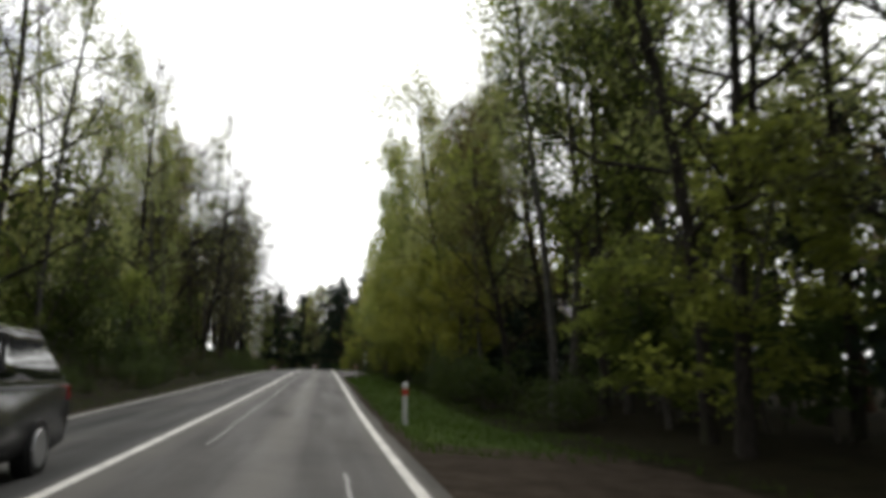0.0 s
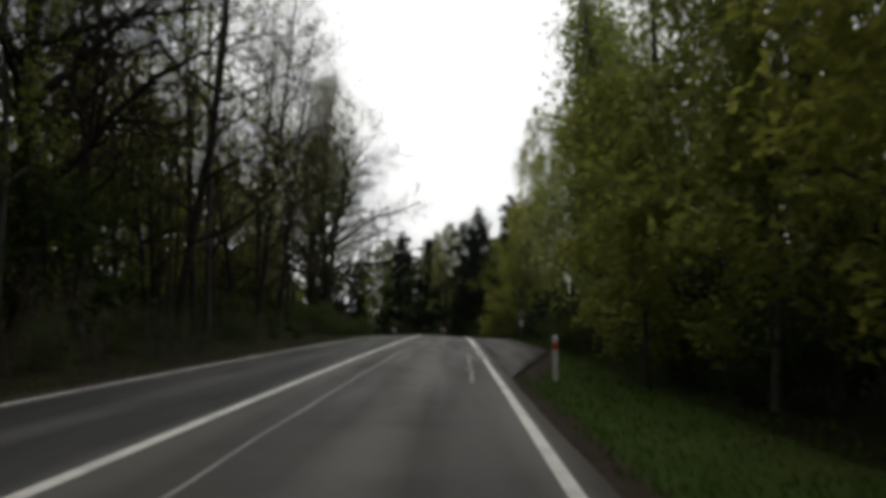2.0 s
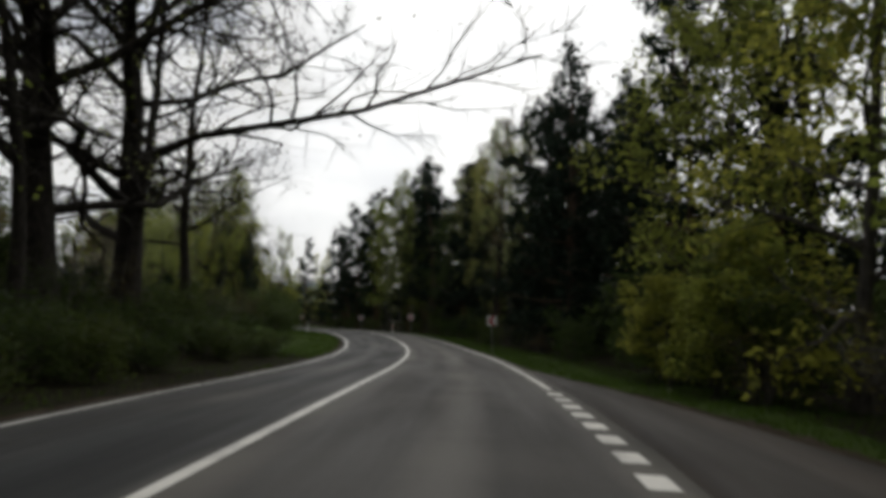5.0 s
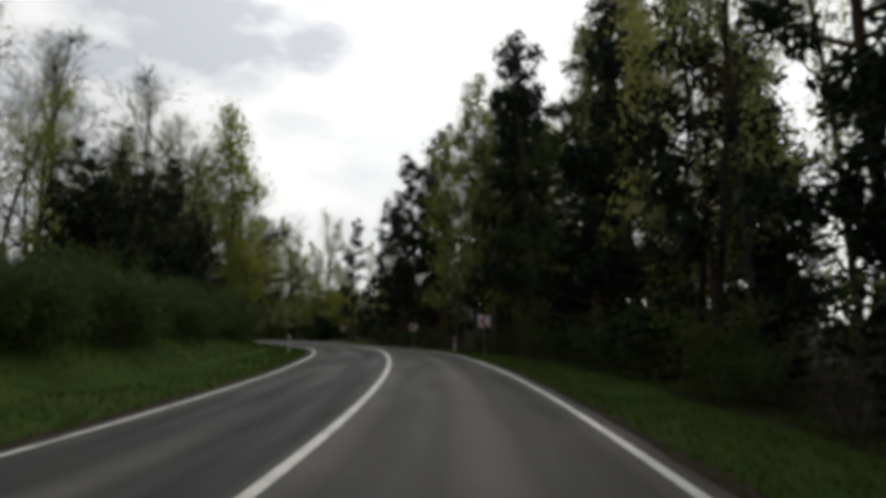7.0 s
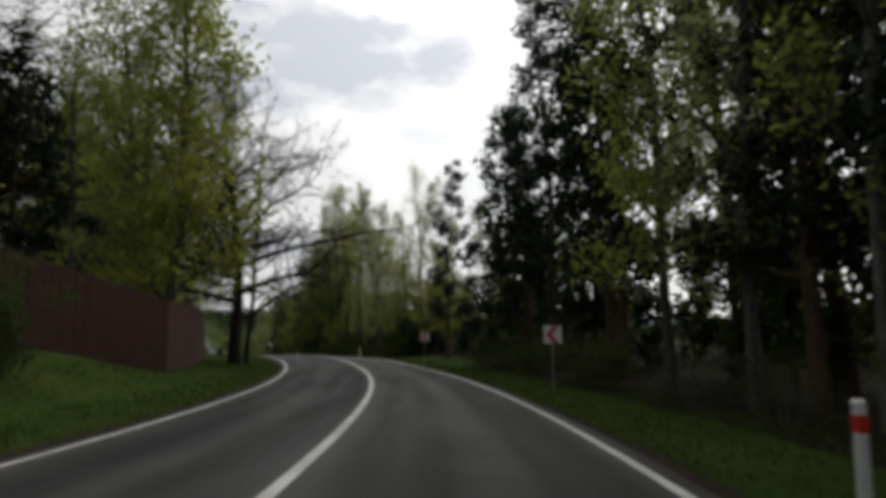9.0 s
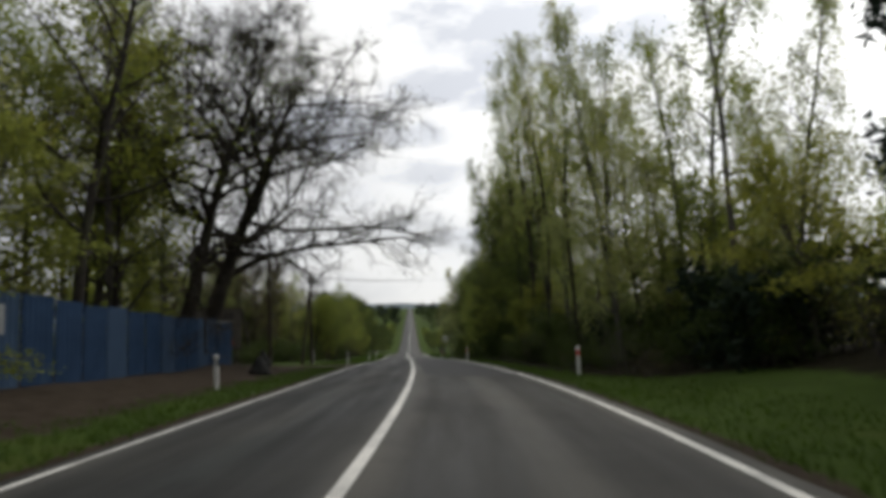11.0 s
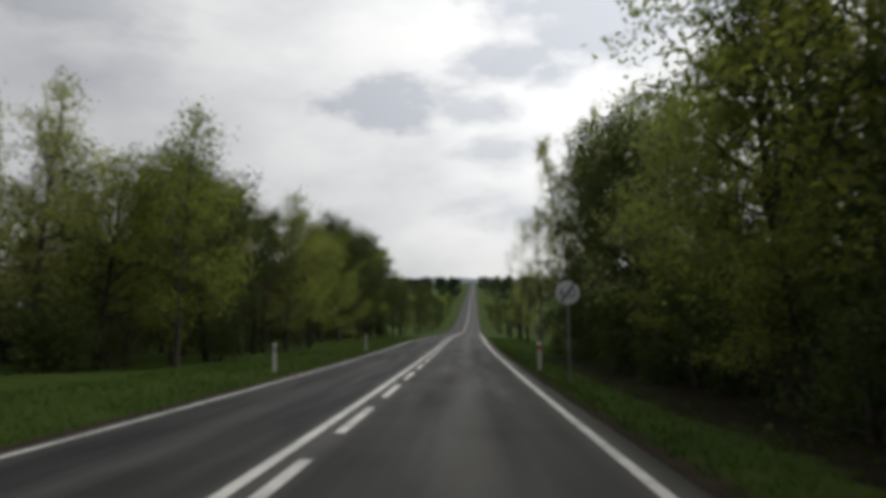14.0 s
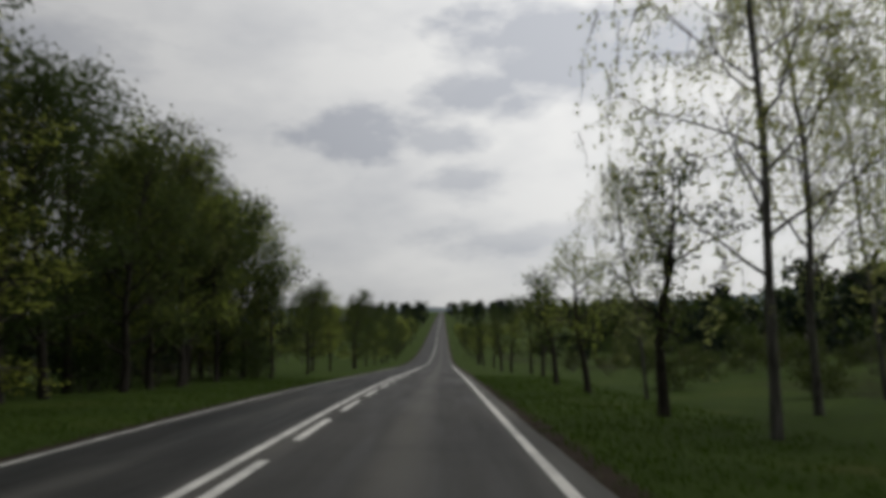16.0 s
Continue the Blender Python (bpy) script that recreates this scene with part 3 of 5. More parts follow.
# ---------------------------------------------------------------- ground
def ground():
    lats = [-88, -78, -68, -56, -45, -34, -26, -20, -16, -13.5, -11.5, -10, -8.8, -7.8, -7, -6.3, -5.6, -5, -4.5, -4.1, -3.92, -3.7, 0,
            3.7, 3.92, 4.2, 4.6, 5.0, 5.5, 6.0, 6.5, 7.0, 7.6, 8.3, 9.2, 10.5, 12, 14, 17, 21, 27, 35, 46, 60, 85, 120, 170]
    ss = [-170 + 10 * i for i in range(14)] + steps(-30, 400, 2.0) + steps(410, 1760, 15.0)
    verts, faces, grass, soil = [], [], [], []
    k = len(lats)
    for s in ss:
        x, y, z, t = centre(s)
        tight = 1.0
        for a in lats:
            verts.append((x + a * math.cos(t), y + a * math.sin(t), z + rise(s, a)))
            # dark litter replaces grass to paint tree shade: right 238-324 m, left before 124 m
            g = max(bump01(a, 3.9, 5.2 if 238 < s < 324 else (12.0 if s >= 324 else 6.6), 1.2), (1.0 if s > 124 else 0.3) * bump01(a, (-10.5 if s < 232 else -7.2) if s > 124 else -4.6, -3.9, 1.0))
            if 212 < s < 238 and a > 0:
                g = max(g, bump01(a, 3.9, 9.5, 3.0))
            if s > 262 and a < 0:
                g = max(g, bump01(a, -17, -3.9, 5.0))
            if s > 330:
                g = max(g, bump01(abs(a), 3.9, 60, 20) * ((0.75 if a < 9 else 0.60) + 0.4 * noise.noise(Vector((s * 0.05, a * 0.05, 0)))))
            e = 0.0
            e = max(e, bump01(a, 3.8, 4.15, 0.25) * 0.75, bump01(a, -4.1, -3.8, 0.2) * 0.75)
            e = max(e, bump01(s, 225, 262, 4) * bump01(a, -13, -6.3, 1.5) * 0.9)
            e = max(e, bump01(s, 258, 270, 3) * bump01(a, -9, -3.9, 2.0) * 1.0)
            e = max(e, bump01(s, -14, 6.5, 2.5) * bump01(a, 3.8, 7.4 + 0.25 * max(0, 2 - s), 1.0) * 1.2)
            e = max(e, bump01(s, 50, 112, 4) * bump01(a, bay_edge(s) - 0.2, bay_edge(s) + 0.5, 0.4) * 0.9)
            if s > 335 and a > 12:
                e = max(e, 0.22 * bump01(a, 13, 45, 6))
            grass.append(g)
            soil.append(e)
    n = len(ss)
    for i in range(n - 1):
        for j in range(k - 1):
            q = i * k + j
            faces.append((q, q + 1, q + k + 1, q + k))
    # skirt out to the horizon
    loop = [j for j in range(k)] + [i * k + k - 1 for i in range(1, n)] + [(n - 1) * k + j for j in range(k - 2, -1, -1)] + [i * k for i in range(n - 2, 0, -1)]
    cx, cy = centre(500)[0], centre(500)[1]
    base = len(verts)
    for q in loop:
        v = verts[q]
        d = Vector((v[0] - cx, v[1] - cy))
        d.normalize()
        verts.append((cx + d.x * 4200, cy + d.y * 4200, v[2] * 0.5 - 10))
        grass.append(0.6)
        soil.append(0.2)
    m = len(loop)
    for i in range(m):
        j = (i + 1) % m
        faces.append((loop[j], loop[i], base + i, base + j))
    # lower ground that carries on across the inside of the bend
    line = [centre(-160 + 10 * i) for i in range(120)]
    low, gx, gy = len(verts), 46, 60
    for j in range(gy + 1):
        for i in range(gx + 1):
            px, py = -700 + 25 * i, -330 + 25 * j
            q = min(line, key=lambda c: (c[0] - px) ** 2 + (c[1] - py) ** 2)
            verts.append((px, py, q[2] - 2.2))
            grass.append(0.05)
            soil.append(0.0)
    for j in range(gy):
        for i in range(gx):
            q = low + j * (gx + 1) + i
            faces.append((q, q + 1, q + gx + 2, q + gx + 1))
    me = from_lists("ground", verts, faces, [M_GROUND], True)
    for name, vals in (("grass", grass), ("soil", soil)):
        at = me.attributes.new(name, "FLOAT", "POINT")
        at.data.foreach_set("value", np.asarray(vals, dtype=np.float32))
    ob = new("ground", me)
    return tagged(ob, "grassy verges, leaf litter with tree shade in its colour, and bare soil beside the road", "ground", kind="structure")


ground()

# ---------------------------------------------------------------- trees
def tube(V, F, pts, radii, n):
    """Appends a tapered tube to the vertex and face lists."""
    base = len(V)
    for i, p in enumerate(pts):
        d = (pts[min(i + 1, len(pts) - 1)] - pts[max(i - 1, 0)])
        d = d / (np.linalg.norm(d) + 1e-9)
        u = np.cross(d, (0.31, 0.87, 0.38) if abs(d[2]) > 0.8 else (0, 0, 1.0))
        u = u / (np.linalg.norm(u) + 1e-9)
        w = np.cross(d, u)
        for k in range(n):
            a = 2 * math.pi * k / n
            V.append(p + radii[i] * (math.cos(a) * u + math.sin(a) * w))
    for i in range(len(pts) - 1):
        for k in range(n):
            a, b = base + i * n + k, base + i * n + (k + 1) % n
            F.append((a, b, b + n, a + n))


def strip(V, F, pts, width, r):
    """The finest twigs: slim tapering slivers."""
    d = pts[-1] - pts[0]
    u = np.cross(d, r.normal(size=3))
    u = u / (np.linalg.norm(u) + 1e-9) * width
    b = len(V)
    V += [pts[0] - u, pts[0] + u]
    for k in range(1, len(pts) - 1):
        V += [pts[k] - u * 0.6, pts[k] + u * 0.6]
        F.append((b + 2 * k - 2, b + 2 * k - 1, b + 2 * k + 1, b + 2 * k))
    V.append(pts[-1])
    F.append((len(V) - 3, len(V) - 2, len(V) - 1))


def curve_line(r, p, d, length, seg, wob, lift):
    pts = [np.array(p, float)]
    d = np.array(d, float)
    for _ in range(seg):
        d = d + r.normal(0, wob, 3) + np.array((0, 0, lift))
        d = d / np.linalg.norm(d)
        pts.append(pts[-1] + d * length / seg)
    return pts, d


def leaf_mesh(name, r, centres, size, mat, flat=0.0, long=1.7, hang=0.0):
    """Many small leaves, one per centre."""
    n = len(centres)
    c = np.asarray(centres)
    a = r.normal(size=(n, 3))
    a[:, 2] *= (1 - flat)
    a[:, 2] -= hang
    a /= np.linalg.norm(a, axis=1)[:, None] + 1e-9
    b = np.cross(a, r.normal(size=(n, 3)))
    b /= np.linalg.norm(b, axis=1)[:, None] + 1e-9
    sz = size * r.uniform(0.6, 1.35, n)[:, None]
    root, l, q = c - a * sz * 0.5 * long, c + a * sz * 0.5 * long + b * sz * 0.35, c + a * sz * 0.2 * long - b * sz * 0.55
    verts = np.stack([root, l, q], 1).reshape(-1, 3)
    me = bpy.data.meshes.new(name)
    me.vertices.add(3 * n)
    me.vertices.foreach_set("co", verts.astype(np.float32).ravel())
    me.loops.add(3 * n)
    me.loops.foreach_set("vertex_index", np.arange(3 * n, dtype=np.int32))
    me.polygons.add(n)
    me.polygons.foreach_set("loop_start", np.arange(0, 3 * n, 3, dtype=np.int32))
    me.update(calc_edges=True)
    me.materials.append(mat)
    return me


STORE = Vector((0, -420, -60))          # the first of each kind is moved from here to its place


def grow(name, label, seed, H, R, crown, first, limbs, elev, sub, twig, leaves, size, spread, bark, leafmat, category="tree", lift=0.03, wob=0.12,
         lean=0.0, sides=7, hang=0.0, long=1.7, tip_leaf=0.3, flat=0.0, stems=1, twig_len=0.42, sub_len=0.5, twig_seg=1, thick=1.0, stout=1.0, droop=0.0, sag=0.0, bend=2):
    """A tree or shrub: one mesh of trunk and limbs, one of leaves. crown(t): reach of the limbs at the share t of the height; elev(t): their slope in degrees."""
    r = np.random.default_rng(seed)
    V, F, BV, BF, spots, weights = [], [], [], [], [], []
    for st in range(stems):
        d0 = np.array((math.sin(lean), 0, math.cos(lean)))
        if stems > 1:
            a = 2 * math.pi * st / stems + r.uniform(0, 1)
            d0 = np.array((math.cos(a) * 0.35, math.sin(a) * 0.35, 1.0))
        h = H * (r.uniform(0.75, 1.05) if stems > 1 else 1.0)
        seg = 9 if stems == 1 else 4
        trunk, _ = curve_line(r, (0, 0, -0.15) if stems == 1 else (d0[0] * 0.4, d0[1] * 0.4, -0.1), d0 / np.linalg.norm(d0), h + 0.15, seg, 0.045 if stems == 1 else 0.12, 0.01)
        rad = [R * (1.25 if i == 0 else 1.0) * (1 - i / seg) ** 0.8 + 0.012 for i in range(seg + 1)]
        tube(V, F, trunk, rad, sides if stems == 1 else 4)
        tp = np.array(trunk)
        for i in range(limbs):
            t = first + (0.985 - first) * ((i + r.uniform(0.1, 0.9)) / limbs) ** 0.85
            p = np.array([np.interp(t * seg, np.arange(seg + 1), tp[:, k]) for k in range(3)])
            rr = float(np.interp(t * seg, np.arange(seg + 1), rad))
            az = 2.4 * i + r.uniform(-0.6, 0.6) + st * 1.3
            e = radians(elev(t) + r.uniform(-12, 12))
            d = np.array((math.cos(az) * math.cos(e), math.sin(az) * math.cos(e), math.sin(e)))
            L = max(0.4, crown(t) * r.uniform(0.7, 1.15))
            r1 = min(rr * 0.62, 0.03 + L * 0.022 * stout)
            line, dd = curve_line(r, p, d, L, 5, wob, lift - sag * (1 - t))
            tube(BV, BF, line, [r1 * (1 - 0.17 * j) for j in range(6)], 5 if r1 > 0.07 else 3)
            lp = np.array(line)
            for j in range(sub):
                f = 0.22 + 0.76 * (j + r.uniform(0, 1)) / sub
                p2 = np.array([np.interp(f * 5, np.arange(6), lp[:, k]) for k in range(3)])
                side = np.cross(lp[min(5, int(f * 5) + 1)] - lp[int(f * 5)] if int(f * 5) < 5 else dd, r.normal(size=3))
                side /= np.linalg.norm(side) + 1e-9
                fw = (lp[5] - lp[0]) / (np.linalg.norm(lp[5] - lp[0]) + 1e-9)
                d2 = fw * r.uniform(0.5, 1.0) + side * r.uniform(0.5, 1.0)
                L2 = L * sub_len * (1.15 - 0.6 * f) * r.uniform(0.7, 1.2)
                l2, d3 = curve_line(r, p2, d2 / np.linalg.norm(d2), L2, bend, wob * 1.5, lift - 0.4 * hang)
                r2 = max(0.011, r1 * (1 - 0.8 * f) * 0.5) * thick ** 0.5
                tube(BV, BF, l2, [r2 * (1 - 0.75 * j / bend) for j in range(bend + 1)], 3)
                spots.append((l2[0] * 0.7 + l2[-1] * 0.3, l2[-1]))
                weights.append(L2)
                for q in range(twig):
                    g = r.uniform(0.25, 1.0)
                    k2 = min(bend - 1, int(g * bend))
                    p3 = l2[k2] + (l2[k2 + 1] - l2[k2]) * (g * bend - k2)
                    d4 = (l2[-1] - l2[0]) / (np.linalg.norm(l2[-1] - l2[0]) + 1e-9) + r.normal(0, 0.65, 3) + np.array((0, 0, 0.12 - hang))
                    L3 = L2 * twig_len * r.uniform(0.6, 1.2)
                    l3, _ = curve_line(r, p3, d4 / np.linalg.norm(d4), L3, twig_seg, 0.2, lift - hang)
                    strip(BV, BF, l3, 0.014 * thick, r)
                    spots.append((l3[0], l3[-1]))
                    weights.append(L3)
    if droop:          # hanging strands under the twig ends
        for a, b in list(spots):
            end = np.asarray(b) + np.array((*r.normal(0, 0.12, 2), -droop * r.uniform(0.35, 1.0)))
            mid = (np.asarray(b) + end) / 2 + np.array((*r.normal(0, 0.06, 2), 0))
            strip(BV, BF, [np.asarray(b), mid, end], 0.008, r)
            spots.append((np.asarray(b), end))
            weights.append(1.6 * np.linalg.norm(end - b))
    root = empty(name, Matrix.Translation(STORE), label, category)
    me = from_lists("trunk", V, F, [bark], True)
    part_mesh("trunk" if stems == 1 else "stem_clump", me, root)
    tagged(part_mesh("branchwork", from_lists("branchwork", BV, BF, [bark], True), root), kind="stuff")
    if leaves:
        w = np.asarray(weights)
        pick = r.choice(len(spots), size=leaves, p=w / w.sum())
        a, b = np.array([s[0] for s in spots])[pick], np.array([s[1] for s in spots])[pick]
        f = r.uniform(tip_leaf - 0.3, 1.08, leaves)[:, None]
        c = a + (b - a) * f + r.normal(0, spread, (leaves, 3))
        part_mesh("crown", leaf_mesh("crown", r, c, size, leafmat, flat, long, hang), root)
    return root


def dome(w, top=0.35, power=0.7):
    """Reach of a rounded crown, widest a third up."""
    return lambda t: w * max(0.12, 1 - ((t - top) / (1.02 - top)) ** 2 if t > top else 1 - 0.5 * (top - t) / top) ** power


KINDS = {}


def kind(key, n, build):
    KINDS[key] = [build(i) for i in range(n)]


kind("edge", 4, lambda i: grow("tree", "tall broadleaf tree with fresh green leaves at the forest edge", 10 + i, 17.5, 0.17, dome(4.0, 0.32), 0.10, 25, lambda t: 15 + 45 * t, 4, 0, 5600, 0.150, 0.40, M_GREYBARK, (L_SPRING, L_GREEN, L_BIRCH, L_SPRING)[i]))
kind("tall", 3, lambda i: grow("tree", "tall forest tree with a leafy crown over a bare trunk", 15 + i, 19.0, 0.145, dome(4.6, 0.55), 0.26, 22, lambda t: 5 + 55 * t, 5, 1, 5000, 0.140, 0.36, (M_GREYBARK, M_OAK, M_OAK)[i], (L_SPRING, L_GREEN, L_BIRCH)[i], wob=0.16))
kind("dark", 3, lambda i: grow("tree", "broad roadside tree with dense dark green leaves", 140 + i, 13.0, 0.16, dome(4.3, 0.46), 0.13, 26, lambda t: 18 + 42 * t, 5, 0, 6200, 0.135, 0.33, M_OAK, (L_GREEN, L_GREEN, L_SPRING)[i], wob=0.15))
kind("thin", 3, lambda i: grow("tree", "slender forest tree with a sparse young crown", 20 + i, 19.0, 0.13, dome(2.9, 0.6), 0.34, 16, lambda t: 35 + 30 * t, 4, 3, 1900, 0.105, 0.26, (M_GREYBARK, M_OAK, M_BIRCH)[i], (L_SPRING, L_BROWN, L_BIRCH)[i], wob=0.16))
kind("stem", 2, lambda i: grow("tree", "tall tree with several dark bare stems and hanging leaves", 25 + i, 22.0, 0.125, dome(3.6, 0.66), 0.40, 18, lambda t: 40 + 25 * t, 4, 2, 3000, 0.105, 0.20, M_OAK, (L_SPRING, L_BIRCH)[i], hang=0.3, droop=1.5, wob=0.17))
kind("birch", 3, lambda i: grow("birch", "birch with drooping twigs and small new leaves", 30 + i, 18.5, 0.125, dome(3.0, 0.40), 0.12, 26, lambda t: 38 + 28 * t, 4, 1, 5600, 0.105, 0.17, M_BIRCH, (L_BIRCH, L_SPRING, L_BIRCH)[i], hang=0.30, wob=0.15, droop=1.7))
kind("bare", 3, lambda i: grow("tree", "nearly bare deciduous tree with dark fine branches", 40 + i, 21.0, 0.155, dome(5.4, 0.45), 0.16, 22, lambda t: 24 + 42 * t, 8, 7, 2000, 0.085, 0.32, M_OAK, (L_BROWN, L_SPRING, L_BIRCH)[i], wob=0.19, twig_len=0.65))
kind("budding", 1, lambda i: grow("tree", "tree in pinkish brown bud at the forest edge", 47, 14.0, 0.16, dome(3.8, 0.4), 0.14, 24, lambda t: 25 + 40 * t, 6, 3, 5200, 0.085, 0.26, M_OAK, L_BROWN, wob=0.17))
kind("oak", 2, lambda i: grow("oak", "old spreading oak, bare but for opening buds", 50 + i, 18.5, 0.42, dome(11.0, 0.36, 0.8), 0.15, 26, lambda t: 14 + 52 * t, 18, 15, 1600, 0.075, 0.25, M_OAK, L_BROWN, wob=0.22, sides=9, lift=0.02, twig_len=0.50, twig_seg=2, sub_len=0.38, thick=0.95, stout=0.9, bend=4))
kind("leaning_oak", 2, lambda i: grow("oak", "leaning old oak with crooked limbs and opening leaves", 56 + i, 19.0, 0.42, dome(11.5, 0.42, 0.8), 0.26, 24, lambda t: 6 + 62 * t, 24, 15, 8000, 0.070, 0.14, M_OAK, (L_BIRCH, L_BROWN)[i], wob=0.34, sides=9, lift=0.03, lean=0.19, twig_len=0.42, twig_seg=2, sub_len=0.36, thick=1.0, stout=1.35, sag=0.26, droop=0.45, bend=4))
kind("maple", 2, lambda i: grow("maple", "young maple with dense yellow-green leaves", 60 + i, 8.5, 0.10, dome(2.8, 0.38), 0.13, 20, lambda t: 6 + 45 * t, 4, 0, 4600, 0.150, 0.24, M_GREYBARK, (L_YELLOW, L_SPRING)[i], flat=0.5))
kind("yellow", 2, lambda i: grow("tree", "tall tree with dense yellow-green spring leaves", 65 + i, 14.5, 0.16, dome(4.0, 0.34), 0.09, 26, lambda t: 8 + 48 * t, 4, 0, 6200, 0.140, 0.32, M_GREYBARK, (L_YELLOW, L_SPRING)[i], flat=0.3))
kind("poplar", 1, lambda i: grow("poplar", "tall pyramid-shaped tree with dense fresh green leaves", 69, 22.0, 0.22, lambda t: 4.4 * (1.02 - t) ** 0.6, 0.06, 46, lambda t: 25 + 30 * t, 4, 0, 11000, 0.180, 0.50, M_GREYBARK, L_SPRING, wob=0.12))
kind("pine", 3, lambda i: grow("pine", "tall dark pine with an uneven crown of needles", 70 + i, 20.0, 0.22, lambda t: 4.2 * (1.05 - t) ** 0.5 * (0.55 + 0.45 * math.sin(t * 21 + i) ** 2), 0.16, 28, lambda t: -4 + 40 * t, 5, 0, 5000, 0.175, 0.26, M_PINEBARK, L_PINE, wob=0.14, long=2.2))
kind("spruce", 2, lambda i: grow("spruce", "dark conical spruce with branches down to the ground", 80 + i, 20.0, 0.20, lambda t: 4.8 * (1.03 - t) ** 0.8, 0.05, 46, lambda t: -10 + 42 * t, 3, 0, 6400, 0.20, 0.28, M_PINEBARK, L_PINE, hang=0.12, long=2.2, wob=0.08))
kind("shrub", 3, lambda i: grow("shrub", "dense leafy shrub in the undergrowth", 90 + i, 3.0, 0.03, lambda t: 1.4 * (1.1 - 0.5 * t), 0.10, 4, lambda t: 25, 3, 0, 1300, 0.135, 0.30, M_GREYBARK, L_GREEN, "shrub", stems=4))
kind("scrub", 2, lambda i: grow("shrub", "brown leafless scrub in the undergrowth", 95 + i, 2.6, 0.025, lambda t: 1.2, 0.1, 4, lambda t: 40, 3, 3, 420, 0.075, 0.25, M_GREYBARK, (L_BROWN, L_GREEN)[i], "shrub", stems=5))
kind("blossom", 1, lambda i: grow("fruit_tree", "small tree in pale blossom", 98, 5.5, 0.10, dome(2.6, 0.4), 0.2, 14, lambda t: 20 + 40 * t, 4, 1, 3200, 0.11, 0.26, M_GREYBARK, L_BLOSSOM))
kind("fruit", 2, lambda i: grow("roadside_tree", "small dark-stemmed roadside fruit tree with thin leaves", 100 + i, 6.0, 0.14, dome(2.4, 0.55), 0.26, 13, lambda t: 30 + 25 * t, 5, 3, 1700, 0.095, 0.22, M_OAK, (L_GREEN, L_SPRING)[i], wob=0.24, lean=0.08))
kind("small_birch", 2, lambda i: grow("birch", "young birch with hanging twigs and pale leaves", 104 + i, 9.5, 0.060, dome(2.4, 0.5), 0.24, 22, lambda t: 32 + 28 * t, 5, 2, 6500, 0.055, 0.09, M_BIRCH, L_BIRCH, hang=0.5, twig_len=0.6, droop=1.3))
kind("lite", 3, lambda i: grow("tree", "leafy tree of the wood behind the edge", 110 + i, 16.0, 0.16, dome(3.8, 0.35), 0.10, 9, lambda t: 25 + 40 * t, 2, 0, 950, 0.42, 0.75, M_GREYBARK, (L_SPRING, L_GREEN, L_BROWN)[i], sides=4))
kind("litepine", 1, lambda i: grow("pine", "dark pine of the wood behind the edge", 115, 19.0, 0.2, lambda t: 3.6 * (1.04 - t) ** 0.5, 0.10, 12, lambda t: 5 + 30 * t, 2, 0, 1000, 0.45, 0.6, M_PINEBARK, L_PINE, sides=4))
kind("litefar", 2, lambda i: grow("tree", "far tree", 130 + i, 16.0, 0.16, dome(4.0, 0.35), 0.06, 5, lambda t: 25 + 40 * t, 2, 0, 260, 0.95, 0.9, M_GREYBARK, (L_GREEN, L_PINE)[i], sides=3))
kind("litebush", 2, lambda i: grow("shrub", "bush of the wood behind the edge", 118 + i, 4.0, 0.03, lambda t: 1.7, 0.05, 2, lambda t: 20, 1, 0, 300, 0.42, 0.55, M_GREYBARK, (L_GREEN, L_PINE)[i], "shrub", stems=2))

used = set()
prng = random.Random(77)


def plant(key, s, lat, height=None, variant=None, turn=None, sink=0.05, group="trees along the road", wide=1.0):
    """Stands a copy of a kind at s along and lat across the road, scaled to the height in metres."""
    protos = KINDS[key]
    i = prng.randrange(len(protos)) if variant is None else variant
    base = protos[i]
    hs = base.get("high")
    k = 1.0 if height is None else height / hs
    p = on_ground(s, lat, sink)
    m = pose(p.x, p.y, p.z, 0, 0, prng.uniform(0, 360) if turn is None else turn)
    if (key, i) in used:
        ob = copy_thing(base, m)
    else:
        used.add((key, i))
        ob = base
        ob.matrix_basis = m
    across = wide * (k ** 0.55 if k < 1 and "leaning" not in key else k)
    ob.scale = (across * prng.uniform(0.92, 1.08), across * prng.uniform(0.92, 1.08), k)
    tagged(ob, group=group)
    return ob


for protos in KINDS.values():
    for ob in protos:
        ob["high"] = max(v.co.z for c in ob.children for v in c.data.vertices)


def grove(spec, s0, s1, lat0, lat1, n, h0, h1, clear=()):
    """n plants scattered over a stretch. spec: kinds with weights."""
    keys, wts = zip(*spec)
    spots = []
    tries = 0
    need = 0.62 * math.sqrt((s1 - s0) * abs(lat1 - lat0) / max(1, n))
    while len(spots) < n and tries < n * 40:
        tries += 1
        s, a = prng.uniform(s0, s1), prng.uniform(min(lat0, lat1), max(lat0, lat1))
        if all((s - q) ** 2 + (a - b) ** 2 > need ** 2 for q, b in spots):
            spots.append((s, a))
            plant(prng.choices(keys, wts)[0], s, a, prng.uniform(h0, h1))


